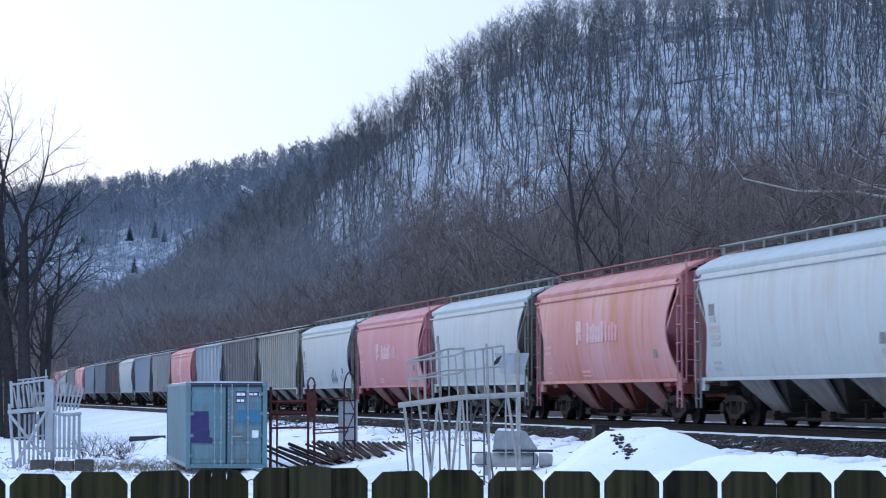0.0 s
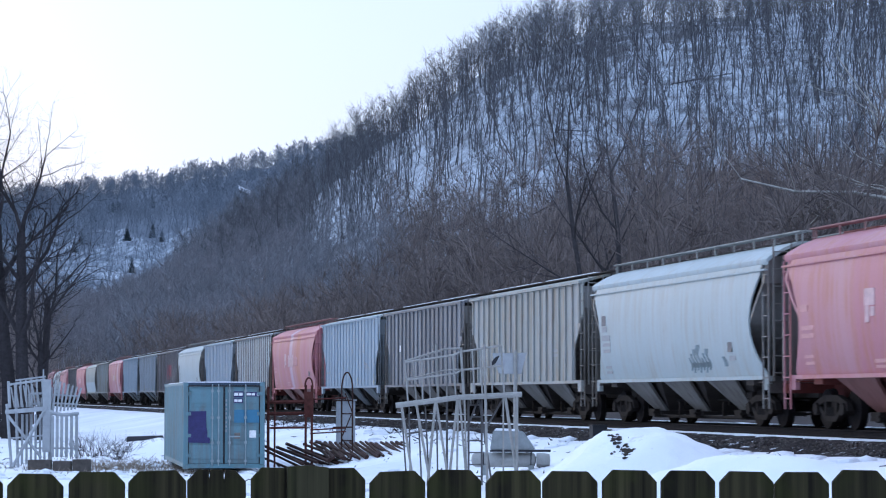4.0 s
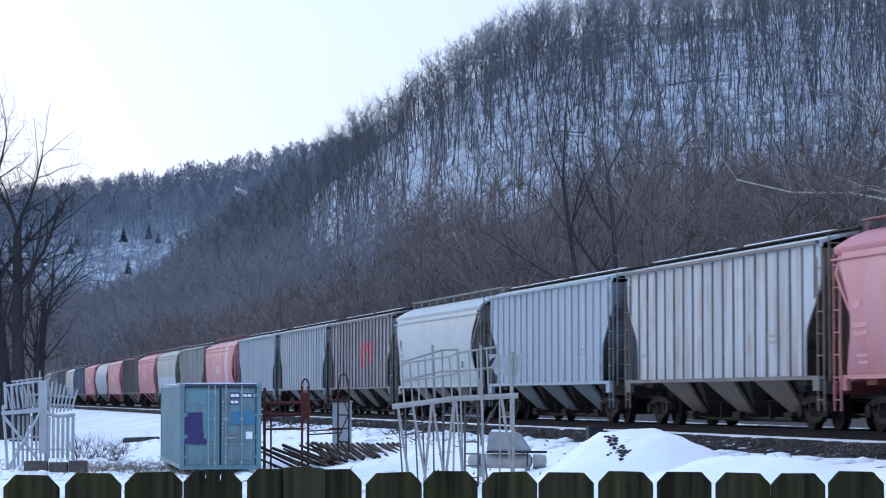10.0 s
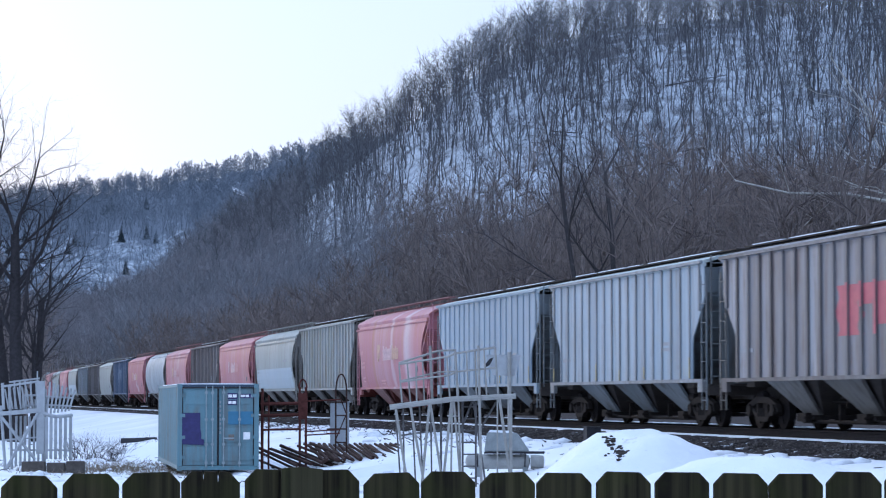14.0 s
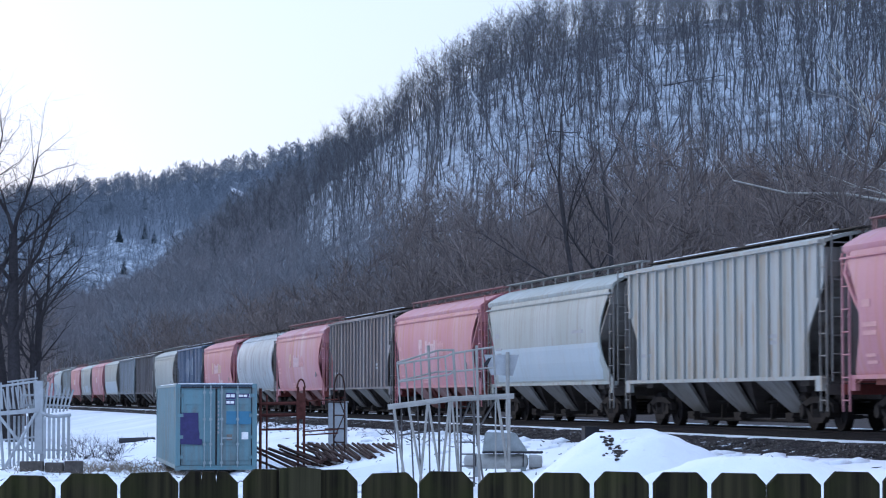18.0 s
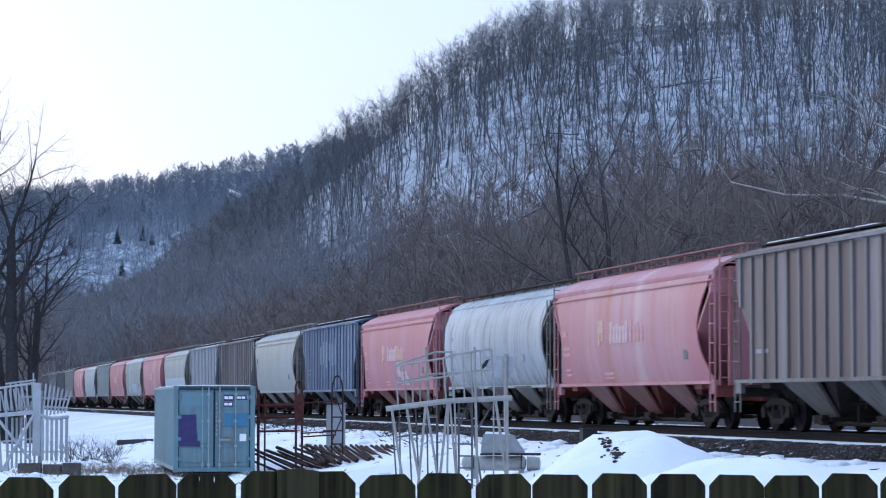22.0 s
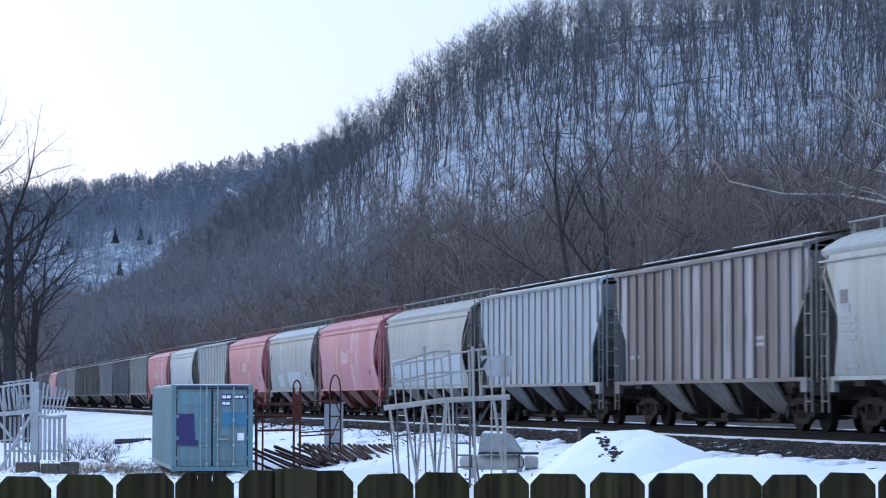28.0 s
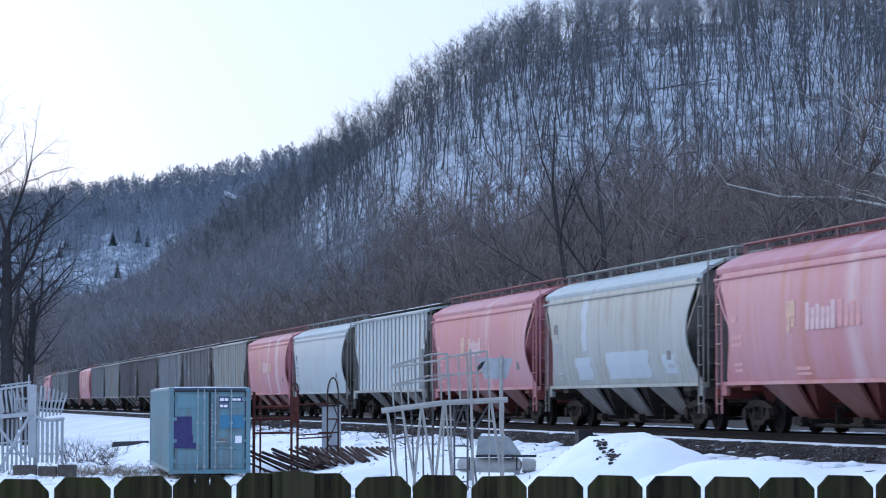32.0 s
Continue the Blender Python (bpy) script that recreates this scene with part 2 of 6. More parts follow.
def loft(bm, rings, closed=True, caps=True):
    """Skins rings of equal length."""
    vs = [[bm.verts.new(p) for p in ring] for ring in rings]
    k = len(vs[0])
    for r0, r1 in zip(vs, vs[1:]):
        for i in range(k if closed else k - 1):
            j = (i + 1) % k
            bm.faces.new((r0[i], r0[j], r1[j], r1[i]))
    if caps and closed:
        bm.faces.new(vs[0][::-1])
        bm.faces.new(vs[-1])
    return vs


def shade(ob, angle=35):
    me = ob.data
    me.polygons.foreach_set("use_smooth", [True] * len(me.polygons))
    me.set_sharp_from_angle(angle=radians(angle))
    return ob


MESHES = {}


def shared(name, key, build, material, parent, label=""):
    """A part whose mesh is built once for each key and shared by all like it."""
    k = (name, key, material.name)
    if k not in MESHES:
        bm = bmesh.new()
        build(bm)
        bmesh.ops.recalc_face_normals(bm, faces=bm.faces)
        me = bpy.data.meshes.new(name)
        bm.to_mesh(me)
        bm.free()
        me.materials.append(material)
        MESHES[k] = me
    ob = new(name, MESHES[k])
    ob.parent = parent
    if label:
        ob["label"] = label
    return ob


def raw_mesh(name, verts, tris, material):
    """A mesh from numpy arrays of points and triangles."""
    me = bpy.data.meshes.new(name)
    me.vertices.add(len(verts))
    me.vertices.foreach_set("co", np.asarray(verts, np.float32).ravel())
    me.loops.add(len(tris) * 3)
    me.loops.foreach_set("vertex_index", np.asarray(tris, np.int32).ravel())
    me.polygons.add(len(tris))
    me.polygons.foreach_set("loop_start", np.arange(0, len(tris) * 3, 3, dtype=np.int32))
    me.update(calc_edges=True)
    me.materials.append(material)
    return me


# ---- ground ----
def build_ground():
    bear = np.concatenate([np.arange(-180, -15, 6.0), np.arange(-15, 15, 0.2), np.arange(15, 180, 6.0)])
    rad = np.concatenate([np.arange(1.0, 30, 1.0), np.arange(30, 120, 1.6), np.arange(120, 420, 7), np.arange(420, 1000, 14),
                          np.arange(1000, 1500, 40), np.arange(1500, 1720, 10), np.arange(1720, 2200, 40), [2400, 2800, 3300, 4000]])
    bb, rr = np.meshgrid(np.radians(bear), rad)
    x, y = rr * np.sin(bb), rr * np.cos(bb)
    verts = np.stack([x, y, land(x, y)], -1).reshape(-1, 3)
    nb, nr = len(bear), len(rad)
    i, j = np.meshgrid(np.arange(nr - 1), np.arange(nb), indexing="ij")
    k = (j + 1) % nb
    a, b, c, d = i * nb + j, i * nb + k, (i + 1) * nb + k, (i + 1) * nb + j
    tris = np.concatenate([np.stack([a, d, c], -1).reshape(-1, 3), np.stack([a, c, b], -1).reshape(-1, 3)])
    verts = np.concatenate([verts, [[0, 0, 0]]])
    j = np.arange(nb)
    tris = np.concatenate([tris, np.stack([np.full(nb, len(verts) - 1), j, (j + 1) % nb], -1)])
    me = raw_mesh("ground", verts, tris, SNOW)
    me.polygons.foreach_set("use_smooth", [True] * len(me.polygons))
    me.materials.append(HILL_FLOOR)
    me.materials.append(LEAF_FLOOR)
    me.materials.append(FAR_FLOOR_HAZED)
    me.materials.append(WOOD_FLOOR)
    me.materials.append(FAR_WOOD_FLOOR_HAZED)
    mid = verts[tris].mean(1)
    dist, bear = np.hypot(mid[:, 0], mid[:, 1]), np.degrees(np.arctan2(mid[:, 0], mid[:, 1]))
    lat = mid[:, 0] * SIDE.x + mid[:, 1] * SIDE.y - OFF
    kind = np.where(dist > 430, 1, 0)
    kind = np.where((lat > 2.2) & (dist < 500) | (lat > 2.2) & (bear < -5.5) & (dist < 1050), 2, kind)
    b, e = sight(mid[:, 0], mid[:, 1])
    e = e + 0.14 * np.sin(b * 5 + 1) + 0.08 * np.sin(b * 13)
    kind = np.where((kind == 1) & (e > lerp_table(SNOW_TOP, b)), 4, kind)
    kind = np.where((kind == 1) & (e < lerp_table(SNOW_LOW, b)), 4, kind)
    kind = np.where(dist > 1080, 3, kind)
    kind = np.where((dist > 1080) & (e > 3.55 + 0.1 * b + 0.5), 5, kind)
    me.polygons.foreach_set("material_index", kind.astype(np.int32))
    tagged(new("ground", me), "snow-covered valley floor and wooded hillsides", "ground", kind="structure")


build_ground()

# ---- woods ----
class Twigs:
    """Collects bare branches as tapered three-sided spikes."""

    def __init__(self):
        self.v, self.t, self.k = [], [], 0

    def spike(self, a, b, r0, r1=0.0):
        a, b = np.asarray(a, float), np.asarray(b, float)
        d = b - a
        d /= max(1e-6, np.linalg.norm(d))
        s = np.cross(d, (0, 0, 1) if abs(d[2]) < 0.9 else (1, 0, 0))
        s /= np.linalg.norm(s)
        w = np.cross(d, s)
        ring = [s, -0.5 * s + 0.87 * w, -0.5 * s - 0.87 * w]
        k = self.k
        self.v += [a + r0 * q for q in ring]
        if r1 > 0:
            self.v += [b + r1 * q for q in ring]
            for i in range(3):
                j = (i + 1) % 3
                self.t += [(k + i, k + j, k + 3 + j), (k + i, k + 3 + j, k + 3 + i)]
            self.k += 6
        else:
            self.v.append(b)
            self.t += [(k, k + 1, k + 3), (k + 1, k + 2, k + 3), (k + 2, k, k + 3)]
            self.k += 4

    def sliver(self, a, b, w):
        """A twig too thin to show its round."""
        self.v += [a - w, a + w, b]
        self.t.append((self.k, self.k + 1, self.k + 2))
        self.k += 3

    def arrays(self):
        return np.array(self.v), np.array(self.t)


def bare_tree(rng, height, limbs, twigs, spread, fork=0.35, thick=1.0, twig_r=0.035, lean=0.09, twig_len=0.16):
    """A leafless tree as arrays: trunk in bent lengths, limbs, and twigs on the limbs."""
    tw = Twigs()
    p, r = np.zeros(3), 0.011 * height * thick
    trunk = [(p.copy(), r)]
    d = np.array([rng.normal(0, lean), rng.normal(0, lean), 1.0])
    steps = 5
    for i in range(steps):
        d = d + np.array([rng.normal(0, 0.09), rng.normal(0, 0.09), 0])
        q = p + d / np.linalg.norm(d) * height * 0.86 / steps
        r2 = r * (0.84 if i < 2 else 0.66)
        tw.spike(p, q, r, r2)
        p, r = q, r2
        trunk.append((p.copy(), r))
    ends = []
    for i in range(limbs):
        u = fork + (1 - fork) * (i + rng.uniform(0, 1)) / limbs
        f = u * steps
        k = min(int(f), steps - 1)
        a = trunk[k][0] + (trunk[k + 1][0] - trunk[k][0]) * (f - k)
        ra = trunk[k][1] * 0.55
        ang = i * 2.4 + rng.uniform(-0.5, 0.5)
        length = spread * height * (1.12 - 0.75 * u) * rng.uniform(0.7, 1.2)
        up = rng.uniform(0.45, 1.1)
        dirn = np.array([math.cos(ang), math.sin(ang), up])
        dirn /= np.linalg.norm(dirn)
        mid = a + dirn * length * 0.5
        dir2 = dirn + np.array([rng.normal(0, 0.25), rng.normal(0, 0.25), 0.35])
        dir2 /= np.linalg.norm(dir2)
        end = mid + dir2 * length * 0.5
        tw.spike(a, mid, ra, ra * 0.6)
        tw.spike(mid, end, ra * 0.6, 0)
        ends += [(a, mid, dirn), (mid, end, dir2)]
    ends.append((trunk[-2][0], trunk[-1][0], np.array([0, 0, 1.0])))
    for i in range(twigs):
        a, b, dn = ends[int(rng.integers(len(ends)))]
        q = a + (b - a) * rng.uniform(0.25, 1)
        dd = dn + rng.normal(0, 0.65, 3) + np.array([0, 0, 0.35])
        dd /= np.linalg.norm(dd)
        side = np.cross(dd, rng.normal(0, 1, 3))
        side *= twig_r * rng.uniform(0.7, 1.3) / max(1e-6, np.linalg.norm(side))
        tw.sliver(q, q + dd * height * twig_len * rng.uniform(0.5, 1.2), side)
    return tw.arrays()


def pine_tree(rng, height, layers=15, boughs=8):
    """A conifer as arrays: trunk and drooping layers of boughs."""
    tw = Twigs()
    tw.spike((0, 0, 0), (0, 0, height), 0.012 * height)
    for i in range(layers):
        u = (i + 1) / (layers + 0.5)
        z = height * (0.25 + 0.72 * u)
        reach = height * 0.24 * (1.12 - u) * rng.uniform(0.75, 1.2)
        for k in range(boughs):
            ang = 2 * math.pi * (k + rng.uniform(0, 0.8)) / boughs
            e = np.array([math.cos(ang) * reach, math.sin(ang) * reach, z - reach * rng.uniform(0.0, 0.35)])
            tw.spike((0, 0, z), e, 0.035 * height * (1.1 - u) + 0.12, 0)
            for s in (-0.5, 0.5):
                e2 = np.array([math.cos(ang + s) * reach * 0.7, math.sin(ang + s) * reach * 0.7, z - reach * 0.2])
                tw.spike(e * 0.4 + np.array([0, 0, z * 0.6]), e2, 0.02 * height * (1.1 - u) + 0.08, 0)
    return tw.arrays()


def scatter(name, spots, templates, rng, material, label, low=0.7, high=1.2, category="trees"):
    """One object of kind stuff: copies of the templates at the spots."""
    vs, ts, k = [], [], 0
    for x, y, z, s in spots:
        v, t = templates[int(rng.integers(len(templates)))]
        a = rng.uniform(0, 6.283)
        c, n = math.cos(a), math.sin(a)
        f = s * rng.uniform(low, high)
        w = v * (f * rng.uniform(0.85, 1.15), f * rng.uniform(0.85, 1.15), f)
        w = np.stack([w[:, 0] * c - w[:, 1] * n + x, w[:, 0] * n + w[:, 1] * c + y, w[:, 2] + z - 0.3], -1)
        vs.append(w)
        ts.append(t + k)
        k += len(v)
    me = raw_mesh(name, np.concatenate(vs), np.concatenate(ts), material)
    return tagged(new(name, me), label, category, kind="stuff")


def spots_in(rng, count, b0, b1, d0, d1, keep=None, size=1.0):
    """Places strewn over a sector of bearings and distances."""
    out = []
    b = np.radians(rng.uniform(b0, b1, count))
    d = np.sqrt(rng.uniform(d0 * d0, d1 * d1, count))
    x, y = d * np.sin(b), d * np.cos(b)
    z = land(x, y)
    for i in range(count):
        if keep is None or keep(x[i], y[i], math.degrees(b[i]), d[i]):
            out.append((x[i], y[i], z[i], size))
    return out


def behind_track(x, y, b, d, gap=14):
    return x * SIDE.x + y * SIDE.y - OFF > gap


def build_woods():
    rng = np.random.default_rng(5)
    hill = [bare_tree(rng, 22, 9, 80, 0.26, fork=0.4, thick=0.95, twig_r=0.035, lean=0.13, twig_len=0.17) for _ in range(9)]
    crest = [bare_tree(rng, 20, 13, 120, 0.34, fork=0.35, thick=0.9, twig_r=0.035, twig_len=0.17) for _ in range(6)]
    far = [bare_tree(rng, 18, 6, 55, 0.30, fork=0.35, thick=1.2, twig_r=0.07) for _ in range(6)]
    far_thin = [bare_tree(rng, 17, 7, 100, 0.36, fork=0.2, thick=1.0, twig_r=0.11) for _ in range(6)]
    foot = [bare_tree(rng, 14, 9, 110, 0.36, fork=0.15, thick=0.8, twig_r=0.035, twig_len=0.2) for _ in range(7)]
    low = [bare_tree(rng, 13, 10, 200, 0.36, fork=0.15, thick=0.8, twig_r=0.022, twig_len=0.2) for _ in range(9)]
    pines = [pine_tree(rng, 16) for _ in range(3)]

    def open_wood(x, y, b, d):
        e = float(sight(x, y)[1])
        if ledge(b, e):
            return True
        inside = lerp_table(SNOW_LOW, b) - 0.3 < e < lerp_table(SNOW_TOP, b)
        return inside and noise.noise((x * 0.02, y * 0.014, 3)) > rng.uniform(-0.7, 0.5) - 0.06 * max(0.0, b)

    def dense_wood(x, y, b, d):
        e = float(sight(x, y)[1])
        return e > lerp_table(SNOW_TOP, b) - rng.uniform(0, 0.25) or d > 880

    def foot_wood(x, y, b, d):
        return float(sight(x, y)[1]) < lerp_table(SNOW_LOW, b) + rng.uniform(-0.2, 0.25)

    def far_wood(x, y, b, d):
        e = float(sight(x, y)[1])
        if abs(b + 4.2) < 0.16 and 4.0 < e < 4.45:
            return False
        return e > 4.05 + 0.1 * b or rng.uniform() < 0.35

    def left_front(x, y, b, d):
        return x * SIDE.x + y * SIDE.y - OFF < -9

    def left_wood(x, y, b, d):
        return x * SIDE.x + y * SIDE.y - OFF > 10

    scatter("hillside_woods", spots_in(rng, 4100, -6.5, 11.5, 470, 890, open_wood), hill, rng, BARK_SLOPE,
            "dark bare deciduous trees on an open snowy hillside", 0.55, 1.05)
    scatter("crest_woods", spots_in(rng, 3300, -9.5, 11.5, 560, 985, dense_wood), crest, rng, BARK_HILL_HAZED,
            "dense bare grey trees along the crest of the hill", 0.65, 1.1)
    scatter("foot_woods", spots_in(rng, 1500, -1.2, 12, 440, 760, foot_wood), foot, rng, BARK_LOW,
            "brown leafless woods on the lower slope of the hill", 0.8, 1.25)
    scatter("spur_woods", spots_in(rng, 900, -7.0, -0.8, 440, 860, foot_wood), foot, rng, BARK_HILL_HAZED,
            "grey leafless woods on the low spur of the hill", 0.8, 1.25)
    scatter("far_woods", spots_in(rng, 4000, -11, 0.3, 1150, 1640, far_wood), far, rng, BARK_FAR_HAZED,
            "bare woods on the far ridge, tinted bluish for haze", 0.75, 1.2)
    scatter("far_crest_woods", spots_in(rng, 2700, -10.3, 0.3, 1640, 1835, far_wood), far_thin, rng, BARK_FAR_HAZED,
            "dense woods along the far crest, tinted bluish for haze", 0.5, 0.85)
    scatter("far_pines", spots_in(rng, 90, -13, 0, 1300, 1700), pines, rng, PINE, "dark pines among the far woods", 0.5, 0.9)
    scatter("riverside_thicket", spots_in(rng, 1700, -9, 13, 90, 480, behind_track), low, rng, BARK_LOW,
            "brown leafless thicket behind the railway track")
    tall = [bare_tree(rng, 18, 13, 420, 0.34, fork=0.2, thick=0.8, twig_r=0.016, twig_len=0.16) for _ in range(6)]
    scatter("riverside_trees", spots_in(rng, 210, 0.5, 12, 150, 380, behind_track), tall, rng, BARK_LOW,
            "tall brown leafless trees behind the railway track", 0.75, 1.15)
    scatter("tall_grove", spots_in(rng, 190, 5.0, 10.4, 250, 370), tall, rng, BARK_GROVE,
            "grove of tall brownish leafless trees below the hill", 1.15, 1.5)
    scatter("trackside_thicket", spots_in(rng, 620, -12, -8.7, 160, 520, left_front), low, rng, BARK_LOW,
            "dark leafless brush on the near side of the track", 0.5, 1.0)
    scatter("valley_thicket", spots_in(rng, 500, -6.5, -3, 480, 900, left_wood) + spots_in(rng, 800, -11, -6.5, 560, 960, left_wood), low, rng, BARK_VALLEY_HAZED,
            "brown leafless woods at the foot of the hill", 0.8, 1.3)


build_woods()

# ---- railway track ----
STEEL = plain("rail_steel", (0.018, 0.016, 0.018), 0.9, 0.0, 0.3, 5)


def ballast_material():
    m, n, l, b = shader("ballast", 0.95)
    stones = n.new("ShaderNodeTexVoronoi")
    tc = n.new("ShaderNodeTexCoord")
    stones.inputs["Scale"].default_value = 14
    l.new(tc.outputs["Object"], stones.inputs["Vector"])
    snow = noise_tex(n, l, 2.2, 8, rough=0.75)
    c = ramp(n, l, stones.outputs["Distance"], [(0.05, (0.085, 0.072, 0.066)), (0.5, (0.02, 0.017, 0.017))])
    c = blend(n, l, ramp(n, l, snow, [(0.575, (0, 0, 0)), (0.64, (1, 1, 1))]), c, (0.75, 0.78, 0.83))
    l.new(c, b.inputs["Base Color"])
    relief(n, l, b, stones.outputs["Distance"], 0.9, 0.05)
    return m


BALLAST = ballast_material()
STONES = wood_bark("ballast_stone", (0.03, 0.025, 0.024), (0.15, 0.13, 0.12))
TIE = plain("sleeper_wood", (0.06, 0.048, 0.04), 0.9, vary=0.4, scale=5)


def build_track():
    base = tagged(new("track"), "single railway track on a snow-dusted ballast bed", "railway track", kind="structure")
    base.matrix_world = Matrix.Translation(on_track(0)) @ pose(0, 0, 0, 0, 0, math.degrees(THETA) + 90)
    # local x away along the track, local y to the near side, z from the rail heads
    rng = np.random.default_rng(3)
    bm = bmesh.new()
    prof = [(3.7, -0.62), (2.9, -0.44), (2.15, -0.27), (1.7, -0.2), (0.75, -0.18), (-0.75, -0.18), (-1.7, -0.2), (-2.4, -0.24), (-4.0, -0.4)]
    xs = [-80 + i * 0.6 for i in range(460)] + [200 + i * 12 for i in range(80)]
    rows = []
    drift = 0.0
    for x in xs:
        drift = drift * 0.9 + rng.normal(0, 0.1)
        rows.append([bm.verts.new((x, y + (drift * (1 if k == 0 else 0.6) + rng.normal(0, 0.09) if k in (0, 1) else rng.normal(0, 0.06) if k in (2, 7, 8) else 0), z + (rng.normal(0, 0.045) if k in (1, 2, 7) else 0)))
                     for k, (y, z) in enumerate(prof)])
    for a, b in zip(rows, rows[1:]):
        for i in range(len(prof) - 1):
            bm.faces.new((a[i], a[i + 1], b[i + 1], b[i]))
    bmesh.ops.recalc_face_normals(bm, faces=bm.faces)
    part("ballast_bed", bm, BALLAST, base, "dark gravel ballast with patches of snow")
    for y0, y1 in ((1.3, 1.74), (-2.9, -2.1)):
        bm = bmesh.new()
        rows = []
        for x in [-80 + i * 0.45 for i in range(700)] + [235 + i * 12 for i in range(75)]:
            lo, hi = y0 + rng.normal(0, 0.05), y1 + rng.normal(0, 0.08)
            near_row = ((x, hi, -0.24), (x, hi - 0.06, -0.19), (x, lo + 0.06, -0.165), (x, lo, -0.24))
            far_row = ((x, hi, -0.3), (x, hi - 0.15, -0.025 + rng.normal(0, 0.012)), (x, lo + 0.2, -0.03), (x, lo, -0.5))
            rows.append([bm.verts.new(v) for v in (near_row if y0 > 0 else far_row)])
        for a, b in zip(rows, rows[1:]):
            for i in range(3):
                bm.faces.new((a[i], a[i + 1], b[i + 1], b[i]))
        bmesh.ops.recalc_face_normals(bm, faces=bm.faces)
        part("snow_strip", bm, SNOW, base, "narrow strip of snow along the sleeper ends")
    for y in (0.7525, -0.7525):
        bm = bmesh.new()
        prof_r = [(-0.07, -0.172), (0.07, -0.172), (0.07, -0.155), (0.012, -0.13), (0.012, -0.045), (0.036, -0.035), (0.036, -0.003), (0.025, 0),
                  (-0.025, 0), (-0.036, -0.003), (-0.036, -0.035), (-0.012, -0.045), (-0.012, -0.13), (-0.07, -0.155)]
        loft(bm, [[(x, y + a, z) for a, z in prof_r] for x in (-80, 1150)])
        bmesh.ops.recalc_face_normals(bm, faces=bm.faces)
        part("rail", bm, STEEL, base, "dark rusty steel rail")
    vs, ts = [], []
    unit = np.array([(1, 0, 0), (-1, 0, 0), (0, 1, 0), (0, -1, 0), (0, 0, 1), (0, 0, -1)], float)
    faces = np.array([(0, 2, 4), (2, 1, 4), (1, 3, 4), (3, 0, 4), (2, 0, 5), (1, 2, 5), (3, 1, 5), (0, 3, 5)])
    for i in range(9000):
        y = rng.uniform(2.0, 2.8)
        z = np.interp(y, [1.7, 2.15, 2.9, 3.7], [-0.2, -0.27, -0.44, -0.62])
        size = rng.uniform(0.016, 0.05)
        c = np.array([28 + 110 * rng.uniform(0, 1) ** 1.5, y, z + 0.01])
        vs.append(unit * size * rng.uniform(0.6, 1.2, (6, 3)) + c)
        ts.append(faces + 6 * i)
    stones = from_mesh("ballast_stones", raw_mesh("ballast_stones", np.concatenate(vs), np.concatenate(ts), STONES), STONES, base)
    tagged(stones, "loose grey-brown ballast stones", kind="stuff")
    for i in range(300):
        o = shared("sleeper", "", lambda q: box(q, -0.11, 0.11, -1.3, 1.3, -0.3, -0.165), TIE, base)
        o.location = (36 + i * 0.56, rng.normal(0, 0.03), rng.normal(0, 0.006))
        o.rotation_euler = (0, 0, rng.normal(0, 0.01))


build_track()

# ---- the train ----
CAR = 18.0
START = 66.08
# seconds, lengths of a wagon travelled
TRAVEL = [(0, 0.000), (3, 2.541), (6, 5.100), (9, 7.681), (11, 9.421), (13, 11.162), (17, 14.661), (19, 16.413), (21, 18.167), (23, 19.925), (25, 21.695), (28, 24.367), (30, 26.147), (32, 27.916)]
# distance from the tail of each wagon to that of the next, in the same unit; those behind are alike
SPACING = [1.0, 0.996, 0.997, 0.991, 0.988, 0.994, 0.984, 0.992, 0.998, 0.976, 1.0, 0.988, 0.988, 0.99, 1.004, 0.996, 0.996, 0.98, 0.987, 0.977, 0.996, 0.973, 0.99, 0.99, 1.0, 0.977, 0.998, 0.987, 1.005, 0.984, 0.994, 0.999, 1.0]

